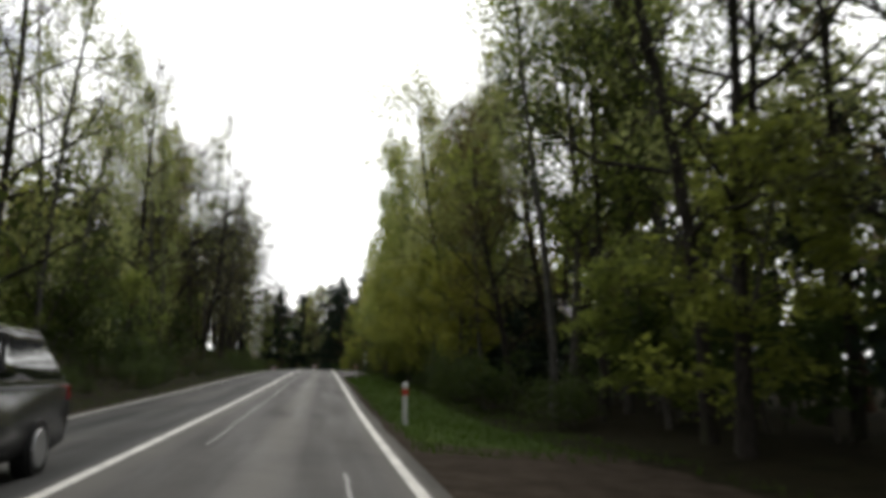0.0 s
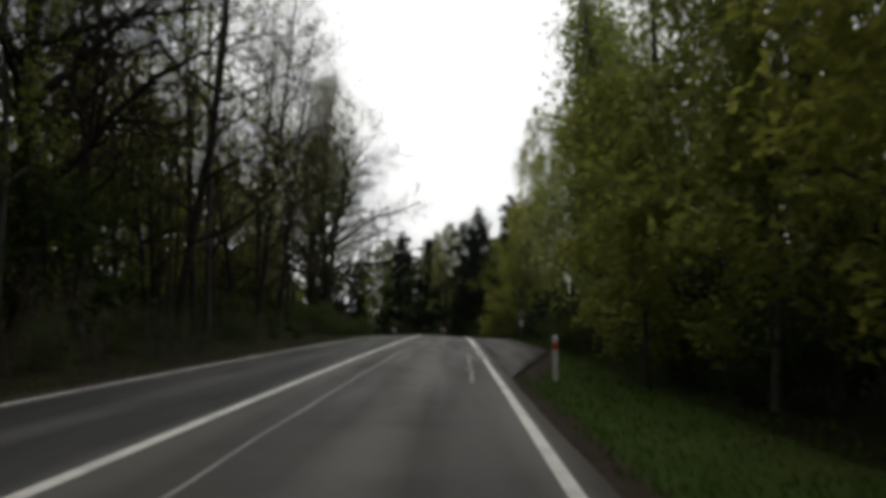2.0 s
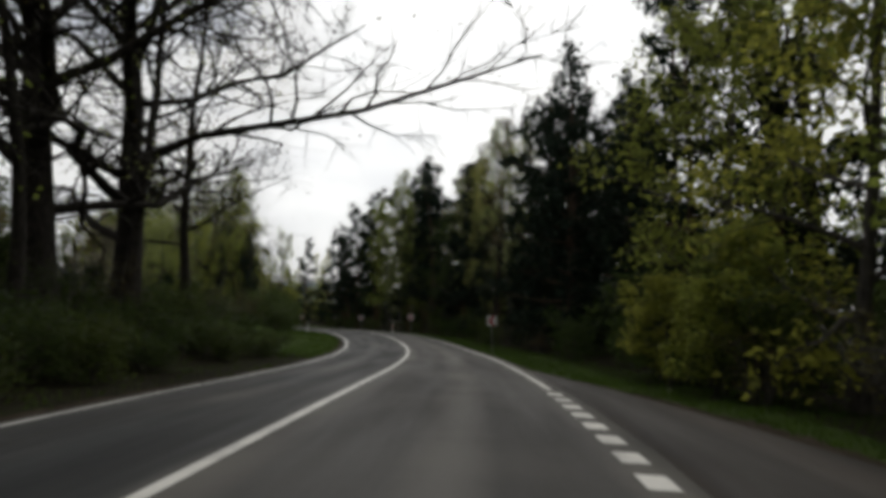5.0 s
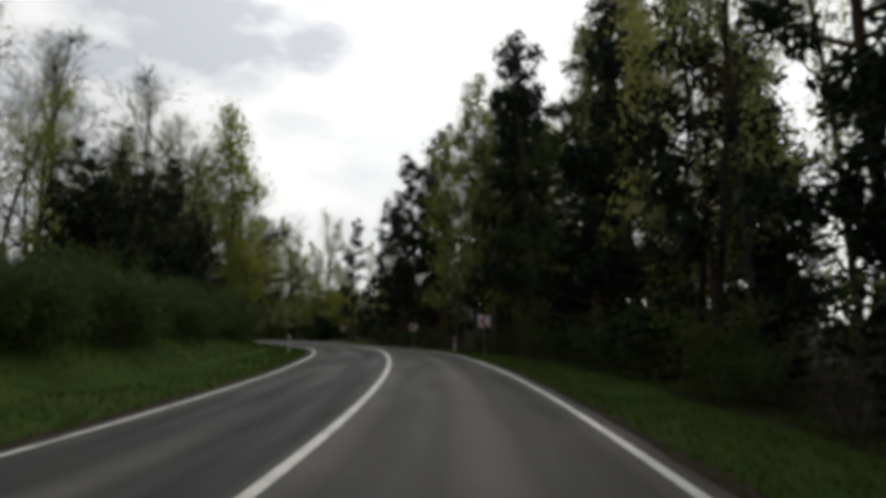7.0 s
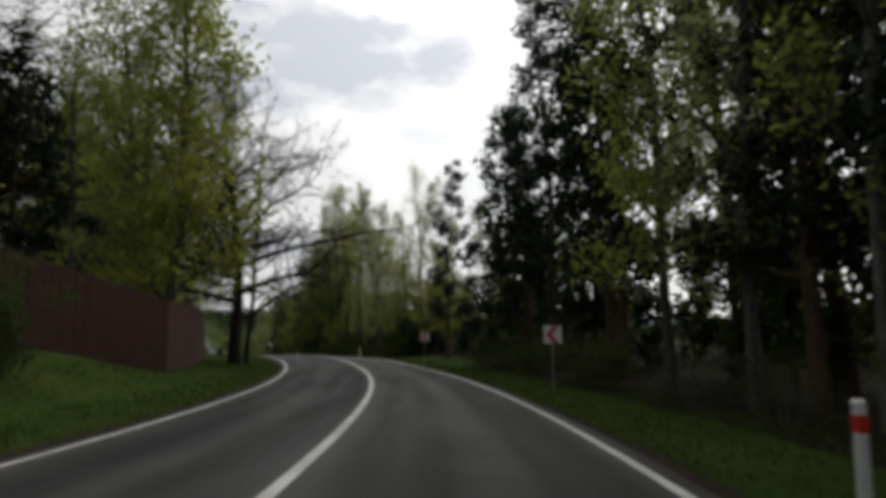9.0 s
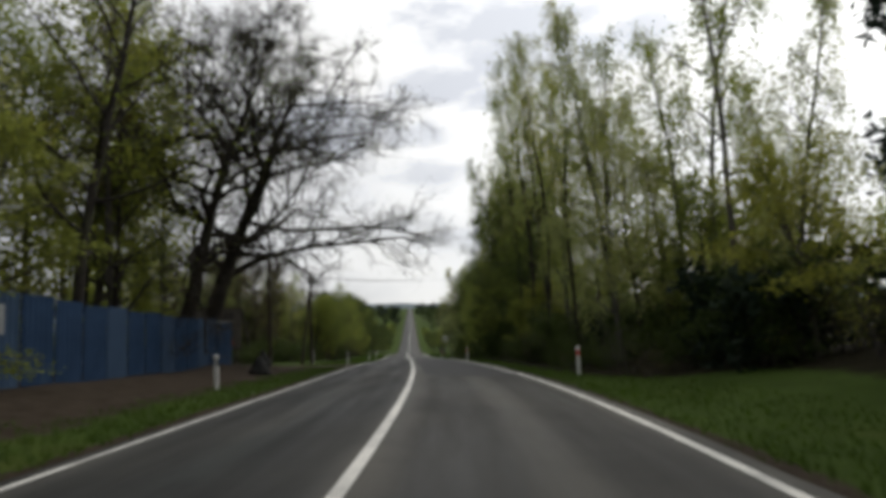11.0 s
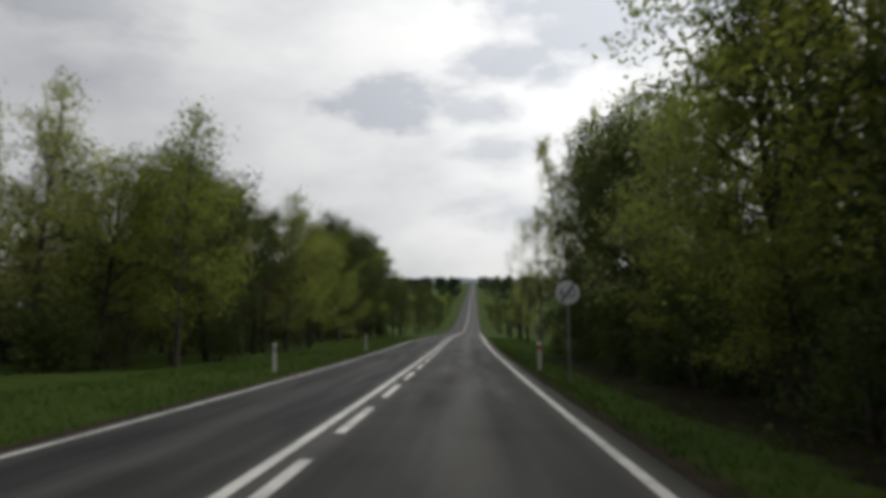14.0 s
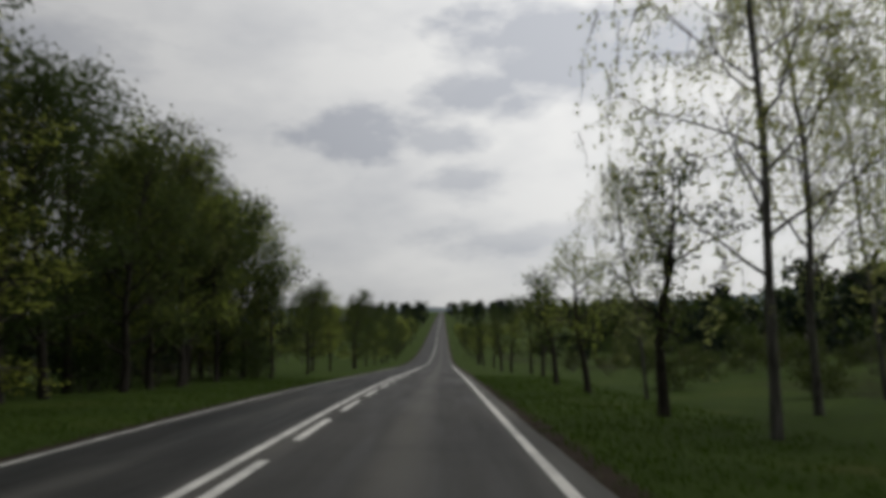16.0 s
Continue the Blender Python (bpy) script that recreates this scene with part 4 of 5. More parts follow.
def woodland(name, label, spec, s0, s1, lat0, lat1, n, h0, h1):
    """Far trees nobody could count, joined into one object."""
    keys, wts = zip(*spec)
    parts, mats = [], []
    spots, tries = [], 0
    need = 0.6 * math.sqrt((s1 - s0) * abs(lat1 - lat0) / n)
    while len(spots) < n and tries < n * 30:
        tries += 1
        s, a = prng.uniform(s0, s1), prng.uniform(min(lat0, lat1), max(lat0, lat1))
        if any((s - q) ** 2 + (a - b) ** 2 < need ** 2 for q, b in spots):
            continue
        spots.append((s, a))
        base = prng.choice(KINDS[prng.choices(keys, wts)[0]])
        k = prng.uniform(h0, h1) / base["high"]
        p, t = on_ground(s, a, 0.1), prng.uniform(0, 6.28)
        rot = np.array(((math.cos(t), -math.sin(t), 0), (math.sin(t), math.cos(t), 0), (0, 0, 1))) * k
        for c in base.children:
            me = c.data
            co = np.empty(len(me.vertices) * 3, dtype=np.float32)
            me.vertices.foreach_get("co", co)
            li = np.empty(len(me.loops), dtype=np.int32)
            me.loops.foreach_get("vertex_index", li)
            ls = np.empty(len(me.polygons), dtype=np.int32)
            me.polygons.foreach_get("loop_start", ls)
            if me.materials[0] not in mats:
                mats.append(me.materials[0])
            parts.append((co.reshape(-1, 3) @ rot.T + np.array(p), li, ls, mats.index(me.materials[0])))
    me = bpy.data.meshes.new(name)
    nv, nl, npoly = sum(len(q[0]) for q in parts), sum(len(q[1]) for q in parts), sum(len(q[2]) for q in parts)
    co, li, ls, mi = [], [], [], []
    ov = ol = 0
    for v, l, st, m in parts:
        co.append(v)
        li.append(l + ov)
        ls.append(st + ol)
        mi.append(np.full(len(st), m, dtype=np.int32))
        ov += len(v)
        ol += len(l)
    me.vertices.add(nv)
    me.vertices.foreach_set("co", np.concatenate(co).astype(np.float32).ravel())
    me.loops.add(nl)
    me.loops.foreach_set("vertex_index", np.concatenate(li).astype(np.int32))
    me.polygons.add(npoly)
    me.polygons.foreach_set("loop_start", np.concatenate(ls).astype(np.int32))
    for m in mats:
        me.materials.append(m)
    me.polygons.foreach_set("material_index", np.concatenate(mi))
    me.update(calc_edges=True)
    return tagged(new(name, me), label, "woodland", kind="stuff")


# right side, wooded edge up to the bus bay
grove([("tall", 5), ("thin", 1)], -14, 27, 9.8, 13.5, 14, 15, 20)
grove([("thin", 4), ("bare", 2), ("birch", 1)], -8, 27, 9.0, 16, 17, 15, 21)
plant("maple", 6.8, 10.0, 6.6, 1)
plant("maple", 11.5, 11.0, 5.0, 1)
plant("budding", 22.5, 9.8, 13.5, 0)
plant("maple", 27.5, 8.9, 7.0, 0)
plant("edge", 30, 9.6, 13, 0)
grove([("birch", 5), ("tall", 1)], 31, 66, 8.9, 11.0, 11, 17, 22)
grove([("thin", 2), ("tall", 3)], 27, 66, 11.0, 15.5, 13, 17, 22)
grove([("shrub", 3), ("scrub", 1)], 12, 64, 8.0, 9.8, 16, 1.6, 2.8)
grove([("shrub", 3)], -16, 12, 10.4, 13.0, 8, 1.8, 3.0)
for s, a, h in ((36, 8.6, 8.5), (41, 8.8, 9.0), (46.5, 8.5, 8.0), (52, 8.7, 9.5), (58, 9.0, 11)):
    plant("maple", s, a, h, 0)
plant("yellow", 49.5, 10.4, 14.5, 0)
plant("yellow", 43.5, 10.6, 13.5, 0)
# behind the bus bay
grove([("birch", 4), ("edge", 1)], 64, 78, 9.2, 11, 7, 15, 20)
grove([("birch", 3), ("thin", 2)], 78, 96, 11.0, 13, 6, 14, 19)
grove([("thin", 2), ("bare", 1)], 66, 120, 12.5, 18, 10, 12, 17)
grove([("shrub", 2), ("scrub", 1)], 66, 78, 7.8, 9.5, 5, 1.6, 3.0)
grove([("shrub", 2), ("scrub", 1)], 78, 95, 9.6, 11.0, 8, 1.6, 3.2)
grove([("shrub", 2), ("scrub", 1)], 95, 104, 7.6, 9.5, 4, 1.6, 3.0)
for s, a, h in ((100.5, 10.2, 14.0), (104, 9.6, 14.5), (110, 9.6, 13.5)):
    plant("yellow", s, a, h)
plant("maple", 51, 7.3, 5.2, 0)
for s, a, h in ((114, 13.0, 18), (118, 11.4, 17), (122.5, 12.2, 19)):
    plant("pine", s, a, h)
plant("birch", 98, 10.8, 19, 0)
plant("birch", 102, 12.5, 20, 2)
grove([("maple", 1), ("shrub", 1)], 103, 113, 7.4, 8.6, 6, 2.5, 4.5)
# dark conifers outside the bend
plant("spruce", 134, 10.4, 20.2, 0)
plant("spruce", 143, 20.0, 22.0, 1)
plant("pine", 198, 10.6, 21.8, 0)
grove([("pine", 4), ("spruce", 3), ("edge", 1)], 122, 131, 10.6, 14, 5, 13, 16)
grove([("pine", 3), ("spruce", 2), ("edge", 1)], 138, 168, 10.2, 14, 7, 12, 16)
plant("thin", 153, 10.0, 21, 1)
plant("thin", 150.5, 9.4, 20, 1)
grove([("pine", 3), ("spruce", 2)], 134, 148, 10.8, 13.5, 4, 18, 21)
for s, a, h in ((164, 12.6, 19), (167.5, 11.2, 20), (171, 12.4, 21), (175, 10.8, 21.5), (160, 11.4, 17)):
    plant("pine", s, a, h)
plant("edge", 169.5, 10.4, 15, 1)
plant("edge", 178, 10.8, 17, 3)
grove([("pine", 3), ("spruce", 1)], 175, 202, 10.6, 13.5, 6, 20, 23)
grove([("birch", 2), ("thin", 2), ("pine", 1)], 140, 170, 10.6, 15, 9, 18, 23)
grove([("pine", 4), ("spruce", 1), ("thin", 2)], 164, 216, 10.2, 15, 11, 14, 19)
plant("pine", 203, 9.8, 20.5, 1, wide=1.1)
plant("pine", 208, 10.4, 15.5, 2)
plant("birch", 186, 9.8, 22.5, 0, wide=1.15)
plant("birch", 181, 9.6, 22.0, 1, wide=1.15)
plant("edge", 191, 9.8, 20.0, 0)
grove([("shrub", 1), ("scrub", 1)], 116, 215, 8.0, 10.0, 30, 1.6, 3.2)
grove([("edge", 1), ("birch", 2)], 150, 205, 10, 15, 6, 17, 21)
# right side of the straight
for s, a, h, v in ((279, 11.0, 18, 0), (284, 10.2, 19, 1), (288.5, 11.2, 18, 2), (294, 10.4, 17, 0), (324, 9.8, 14, 1), (328.5, 13.0, 11, 0)):
    plant("dark", s, a, h, v)
for s, a, h in ((281.5, 9.6, 20), (291.5, 9.8, 19), (326.5, 10.6, 15)):
    plant("birch", s, a, h, 1)
for s, a, h, v in ((231, 14.5, 7.5, 0), (236, 13.0, 7.5, 0), (240, 15.0, 9, 0), (244, 12.8, 8.5, 1)):
    plant("yellow", s, a, h, v)
for s, a, h, v in ((249, 11.6, 15, 2), (253, 13.0, 15, 0), (257, 11.8, 17, 2)):
    plant("tall", s, a, h, v)
plant("pine", 226, 10.5, 17.0, 1)
plant("birch", 283, 9.6, 22, 0)
plant("birch", 245, 12.5, 17, 1)
plant("birch", 237, 13.0, 14, 2)
grove([("birch", 3), ("thin", 3)], 240, 292, 10.2, 14, 15, 18, 23)
for s, a, h, v in ((259.5, 9.0, 23, 0), (262, 9.6, 24, 1), (264.5, 8.8, 23, 0), (267.5, 9.3, 24, 1), (270.5, 9.0, 22, 0), (254.5, 9.9, 22, 1)):
    plant("stem", s, a, h, v)
grove([("dark", 3), ("yellow", 1)], 268, 294, 9.6, 12.5, 8, 11, 15)
for s, a in ((246, 12.2), (254, 12.0), (262, 11.6), (266, 12.8)):
    plant("edge", s, a, prng.uniform(9, 12), 2)
woodland("undergrowth", "low dark green undergrowth beside the birches", [("shrub", 4), ("scrub", 1)], 238, 332, 7.3, 9.4, 50, 1.2, 2.8)
grove([("thin", 1), ("birch", 1)], 228, 320, 14, 20, 12, 12, 16)
grove([("shrub", 2), ("scrub", 1)], 232, 262, 10.5, 14.0, 12, 2.0, 4.0)
grove([("shrub", 3), ("dark", 2), ("maple", 1)], 258, 330, 8.4, 10.0, 24, 3.2, 6.0)
grove([("dark", 4), ("edge", 1), ("yellow", 1)], 294, 318, 9.2, 12, 11, 10.5, 13.0)
grove([("dark", 4), ("birch", 2), ("thin", 1)], 317, 331, 9.2, 12, 7, 12, 15)
plant("stem", 333, 10.4, 15, 1)
plant("small_birch", 341, 7.9, 11.5, 1, wide=1.1)
plant("small_birch", 344, 10.2, 11.5, 0, wide=1.05)
plant("small_birch", 340.5, 11.3, 12.0, 1, wide=1.1)
plant("small_birch", 347, 13.5, 9.5, 1)
plant("fruit", 344.5, 7.1, 6.2, 0)
plant("fruit", 353, 7.2, 5.5, 1)
plant("small_birch", 351, 8.6, 7.5, 1)
woodland("undergrowth", "green and brown bushes scattered over the rough field", [("shrub", 2), ("scrub", 2)], 342, 390, 11, 26, 38, 1.2, 2.8)
plant("fruit", 361, 7.4, 5.5, 0)
# left side of the first stretch
grove([("bare", 2), ("birch", 4), ("thin", 1)], -12, 60, -10.4, -8.2, 15, 19, 24)
plant("oak", 55, -10.8, 21, 0, 100)
grove([("thin", 2), ("bare", 2)], -14, 66, -18, -11, 20, 20, 25)
grove([("scrub", 3), ("shrub", 1)], -10, 100, -10, -7.2, 40, 1.2, 2.8)
grove([("edge", 1), ("shrub", 1)], 0, 60, -12, -9, 14, 5, 9)
grove([("edge", 2), ("birch", 1), ("budding", 1)], -8, 104, -18, -12.5, 20, 9, 15)
woodland("undergrowth", "low dark green undergrowth beside the bare trees", [("shrub", 3), ("scrub", 2)], 4, 98, -8.4, -5.8, 70, 0.8, 1.8)
grove([("bare", 5), ("thin", 1)], 58, 102, -10.5, -7.6, 12, 21, 25)
grove([("bare", 2), ("thin", 2)], 62, 104, -19, -12, 14, 18, 22)
grove([("bare", 2), ("budding", 1)], 48, 106, -17.5, -11.5, 10, 14, 18)
plant("oak", 112, -11.6, 25, 0, 40, wide=1.35)
plant("oak", 118, -11.2, 23, 1, 150, wide=1.4)
plant("bare", 108, -9.8, 22, 1, wide=1.3)
plant("bare", 115.5, -10.0, 22, 2, wide=1.45)
plant("bare", 122.5, -10.2, 20, 0, wide=1.6)
plant("bare", 104, -11.0, 18.0, 0)
plant("bare", 94, -9.4, 21, 1)
# inside the bend
plant("blossom", 131, -17, 6.5)
for i in range(30):
    plant("shrub", 94 + 0.95 * i, prng.uniform(-8.6, -5.9), prng.uniform(1.2, 2.2), prng.choice((0, 2)))
grove([("shrub", 1), ("scrub", 1)], 96, 124, -12.5, -8.8, 18, 1.6, 3.0)
grove([("shrub", 2), ("scrub", 1)], 122, 142, -12, -8.2, 10, 1.4, 2.4)
grove([("edge", 1), ("birch", 1)], 138, 158, -22, -13, 7, 7, 11)
woodland("hedge", "thick dark green hedge along the inside of the bend", [("shrub", 1)], 140, 186, -10.4, -8.0, 60, 2.4, 3.2)
grove([("spruce", 1)], 165, 196, -15, -12.4, 15, 7, 11)
grove([("edge", 1), ("bare", 6)], 158, 198, -22, -14, 15, 14, 18.5)
plant("bare", 165, -12.2, 13.5, 1)
plant("bare", 183, -14.2, 16.0, 2, wide=1.2)
plant("bare", 191, -13.4, 16.5, 0, wide=1.2)
plant("poplar", 204.5, -9.0, 24.5, 0, 160, wide=1.1)
plant("edge", 207, -11.5, 20.0, 0, wide=1.3)
plant("oak", 212, -6.4, 18.5, 1, 60, wide=1.0)
plant("bare", 213, -5.8, 15.0, 0, wide=1.2)
plant("yellow", 199, -11.8, 14, 1)
plant("oak", 213, -12.0, 20, 1, 200)
grove([("edge", 1), ("yellow", 1)], 216, 232, -16, -10.5, 4, 7, 10)
# behind the blue fence
grove([("yellow", 4), ("tall", 1), ("birch", 1)], 222, 262, -18.5, -13.2, 10, 15, 23)
turn = math.degrees(centre(256)[3])
plant("leaning_oak", 255.0, -11.9, 22, 0, turn, wide=1.3)
plant("leaning_oak", 250.3, -11.9, 20, 1, turn - 15, wide=1.2)
plant("bare", 240.5, -12.4, 23, 1, wide=1.25)
plant("thin", 247, -13.5, 19.0, 1)
plant("bare", 252, -17.0, 18.0, 1)
for s, a in ((229, -19.5), (233, -20), (238.5, -18.6), (243, -21), (248, -20.5), (254, -19), (260, -18.5), (236, -24), (250, -25)):
    plant("yellow" if s % 2 else "edge", s, a, prng.uniform(20, 25), 0 if s % 2 == 0 else 1)
# left of the straight, beyond the meadow
grove([("budding", 3), ("bare", 2), ("edge", 1)], 276, 302, -21, -15.5, 9, 11, 14)
woodland("thicket", "leafy thicket among the trees beyond the meadow", [("lite", 1)], 282, 346, -27, -17, 44, 5, 9)
grove([("birch", 2), ("edge", 2), ("yellow", 1)], 268, 300, -28, -21, 10, 10, 13)
grove([("edge", 3), ("yellow", 1), ("bare", 1), ("budding", 3)], 284, 338, -24, -15.5, 27, 9.5, 13.5)
grove([("shrub", 3), ("scrub", 2)], 284, 312, -17, -11.5, 14, 2.0, 4.0)
grove([("shrub", 2), ("scrub", 2)], 278, 318, -20, -13, 16, 1.5, 3.5)
plant("bare", 324, -14.5, 12.0, 2, wide=1.2)
grove([("dark", 3), ("yellow", 1), ("budding", 1), ("edge", 1)], 308, 346, -13, -9.2, 22, 8.5, 11)
grove([("dark", 5), ("edge", 1), ("bare", 1)], 345, 377, -13.0, -9.0, 22, 10.0, 13.5)
woodland("thicket", "shady thicket behind the roadside trees", [("lite", 1), ("litebush", 1)], 340, 410, -24, -14, 34, 5, 9)
grove([("shrub", 2), ("scrub", 1)], 306, 376, -13, -9, 22, 1.4, 2.8)
# avenue further down the road
for i in range(24):
    for side in (-1, 1):
        s = 372 + 9.5 * i + prng.uniform(-2, 2)
        plant("fruit" if side > 0 or i > 12 else "dark", s, side * prng.uniform(7.4, 9.0), prng.uniform(5.5, 7.5) if side > 0 else prng.uniform(6.5, 9.5))
for key, protos in KINDS.items():
    for i, ob in enumerate(protos):
        if (key, i) not in used and not key.startswith("lite"):
            plant(key, 92 + 3 * i, 22 + (len(used) * 2) % 7, None, i)
# the woods behind, joined
woodland("wood_right", "dense leafy wood behind the roadside trees", [("lite", 3), ("litepine", 1)], 24, 116, 14, 40, 52, 13, 19)
woodland("wood_right", "dense leafy wood behind the roadside trees", [("lite", 3), ("litepine", 1)], -24, 24, 13, 34, 34, 11, 16)
woodland("wood_right", "dense dark pine wood behind the roadside trees", [("litepine", 5), ("lite", 1)], 112, 226, 14, 34, 66, 8, 12)
woodland("wood_right", "leafy wood behind the roadside birches", [("lite", 1)], 232, 334, 13.5, 30, 55, 8, 11)
woodland("wood_left", "leafy wood behind the roadside trees", [("lite", 1)], -24, 106, -40, -14, 78, 13, 18)
woodland("wood_left", "leafy wood inside the road's bend", [("lite", 1)], 112, 232, -56, -24, 50, 8, 12)
woodland("wood_left", "leafy wood beyond the meadow", [("lite", 1)], 262, 400, -46, -24, 55, 8, 12)
woodland("thicket", "dark thicket under the trees", [("litebush", 1)], -16, 116, 10, 20, 105, 2.5, 5)
woodland("thicket", "dark thicket under the pines", [("litebush", 1)], 114, 240, 11, 22, 85, 2.5, 4.5)
woodland("thicket", "dark thicket under the birches", [("litebush", 1)], 236, 336, 10.8, 20, 105, 2.5, 5)
woodland("thicket", "dark thicket under the bare trees", [("litebush", 1)], -16, 106, -24, -12, 75, 2, 4)
woodland("thicket", "dark thicket inside the road's bend", [("litebush", 1)], 106, 232, -34, -15, 80, 2, 4)
woodland("thicket", "dark thicket beyond the meadow", [("litebush", 1)], 232, 400, -30, -20, 70, 2, 4)
woodland("far_wood", "far woods down the valley", [("litefar", 1)], 640, 1150, 9, 95, 90, 11, 16)
woodland("far_wood", "far woods down the valley", [("litefar", 1)], 640, 1150, -95, -9, 90, 11, 16)
woodland("far_wood", "far wood edge across the field", [("litefar", 1), ("litebush", 1)], 370, 590, 46, 70, 85, 9, 13)
woodland("far_hedge", "dark hedgerow across the field", [("litebush", 2), ("lite", 1)], 356, 500, 22, 40, 60, 2.2, 5.0)
woodland("far_wood", "far wood edge across the meadow", [("lite", 1)], 400, 640, -50, -18, 36, 8, 12)
woodland("wood_behind", "leafy woods along the road behind", [("lite", 2), ("litepine", 1)], -165, -24, 9, 26, 15, 13, 19)
woodland("wood_behind", "leafy woods along the road behind", [("lite", 2), ("litepine", 1)], -165, -24, -26, -9, 15, 13, 19)
for key in ("lite", "litepine", "litefar", "litebush"):
    for ob in KINDS[key]:
        for c in list(ob.children):
            bpy.data.objects.remove(c)
        bpy.data.objects.remove(ob)

# ---------------------------------------------------------------- grass on the verges
def verge_grass():
    r = np.random.default_rng(3)
    n = 105000
    s = r.uniform(-8, 372, n)
    side = r.random(n) < 0.5
    wide = np.where(side, 4.6, 4.4)
    lat = np.where(side, 4.1 + wide * r.random(n) ** 1.2, -4.1 - wide * r.random(n) ** 1.2)
    bays = np.array([bay_edge(q) for q in s])
    lat = np.where(side & (bays > 3.9), lat + (bays - 3.86) + 0.3, lat)
    # blades also thinned where the ground colour carries the tree shade
    keep = ~((s < 120) & (lat < 0) & (r.random(n) < 0.85)) & ~((s > 258) & (s < 271) & ~side) & ~((s > 226) & (s < 262) & (lat < -6.2)) & ~((s < 6.5) & side & (lat < 8.2)) & ~((s > 238) & (s < 324) & side & (lat > 4.6 + 2.6 * r.random(n)))
    s, lat = s[keep], lat[keep]
    verts, faces = [], []
    for q, a in zip(s, lat):
        p = on_ground(q, a, 0.01)
        h = r.uniform(0.05, 0.15)
        for _ in range(2):
            t = r.uniform(0, 6.28)
            w = r.uniform(0.010, 0.022)
            b = len(verts)
            ox, oy = r.normal(0, 0.09, 2)
            dx, dy = math.cos(t), math.sin(t)
            verts += [(p.x + ox - dy * w, p.y + oy + dx * w, p.z), (p.x + ox + dy * w, p.y + oy - dx * w, p.z),
                      (p.x + ox + dx * h * 0.5, p.y + oy + dy * h * 0.5, p.z + h)]
            faces.append((b, b + 1, b + 2))
    ob = new("grass", from_lists("grass", verts, faces, [L_GRASS]))
    return tagged(ob, "short fresh green grass on the road's verges", "grass", kind="stuff")


verge_grass()

# ---------------------------------------------------------------- roadside posts
def delineator(label):
    root = empty("delineator_post", Matrix(), label, "road post", "delineator posts")
    bm = boxed(0, 0, 0.50, 0.115, 0.075, 1.04, 0.02)
    for v in bm.verts:
        if v.co.z > 0.9:
            v.co.z += v.co.y * 0.35
    part("body", bm, M_POST, root)
    part("band", boxed(0, 0, 0.80, 0.119, 0.079, 0.20), M_BLACK, root, "black band") if "black" in label else None
    part("reflector", boxed(0, -0.041, 0.80, 0.055, 0.008, 0.16, 0.003), M_REDREF if "red" in label else M_SIGNWHITE, root, "red reflector" if "red" in label else "white reflector")
    if "red" in label:
        part("band", boxed(0, 0.0, 0.80, 0.118, 0.077, 0.16), M_REDREF, root, "red band")
    return root


red_post = delineator("white plastic road post with a red reflector band")
black_post = delineator("white plastic road post with a black band")
red_spots = [(12, 4.47), (49.3, 4.85), (175, 5.2), (238, 5.7), (271, 4.55), (309, 4.55)]
black_spots = [(174, -5.06), (235, -5.8), (272, -5.05), (308, -5.0), (331, -4.95)]
for first, spots in ((red_post, red_spots), (black_post, black_spots)):
    for i, (s, a) in enumerate(spots):
        m = stand(s, a, prng.uniform(-8, 8), 0.02)
        if i == 0:
            first.matrix_basis = m
        else:
            copy_thing(first, m)

# ---------------------------------------------------------------- traffic signs
def chevron_sign():
    root = empty("chevron_sign", Matrix(), "white square bend sign with a red chevron on a steel pole", "road sign", "bend signs")
    part("pole", cyl(bmesh.new(), (0, 0.03, -0.1), (0, 0.03, 2.12), 0.032, n=10), M_STEEL, root)
    part("panel", boxed(0, 0, 1.85, 0.60, 0.02, 0.60, 0.006), M_SIGNWHITE, root, "white square panel")
    part("back_plate", boxed(0, 0.014, 1.85, 0.58, 0.006, 0.58), M_SIGNGREY, root)
    bm = bmesh.new()
    o = [(0.02, 0.285), (0.21, 0.285), (-0.03, 0.0), (0.21, -0.285), (0.02, -0.285), (-0.23, 0.0)]
    vs = [bm.verts.new((x, -0.0125, 1.85 + z)) for x, z in o]
    bm.faces.new(vs)
    bm.normal_update()
    ex = bmesh.ops.extrude_face_region(bm, geom=list(bm.faces))
    bmesh.ops.translate(bm, verts=[v for v in ex["geom"] if isinstance(v, bmesh.types.BMVert)], vec=(0, -0.003, 0))
    part("chevron", bm, M_SIGNRED, root, "red arrow pointing to the bend's inside")
    for z in (1.68, 2.02):
        part("clamp", boxed(0, 0.035, z, 0.10, 0.05, 0.03, 0.004), M_STEEL, root)
    return root


first = chevron_sign()
for i, (s, a, turn) in enumerate([(166.3, 5.15, -10), (192, 6.1, -8), (218, 6.3, -10), (132, 5.2, -6)]):
    if i == 0:
        first.matrix_basis = stand(s, a, turn)
    else:
        copy_thing(first, stand(s, a, turn))


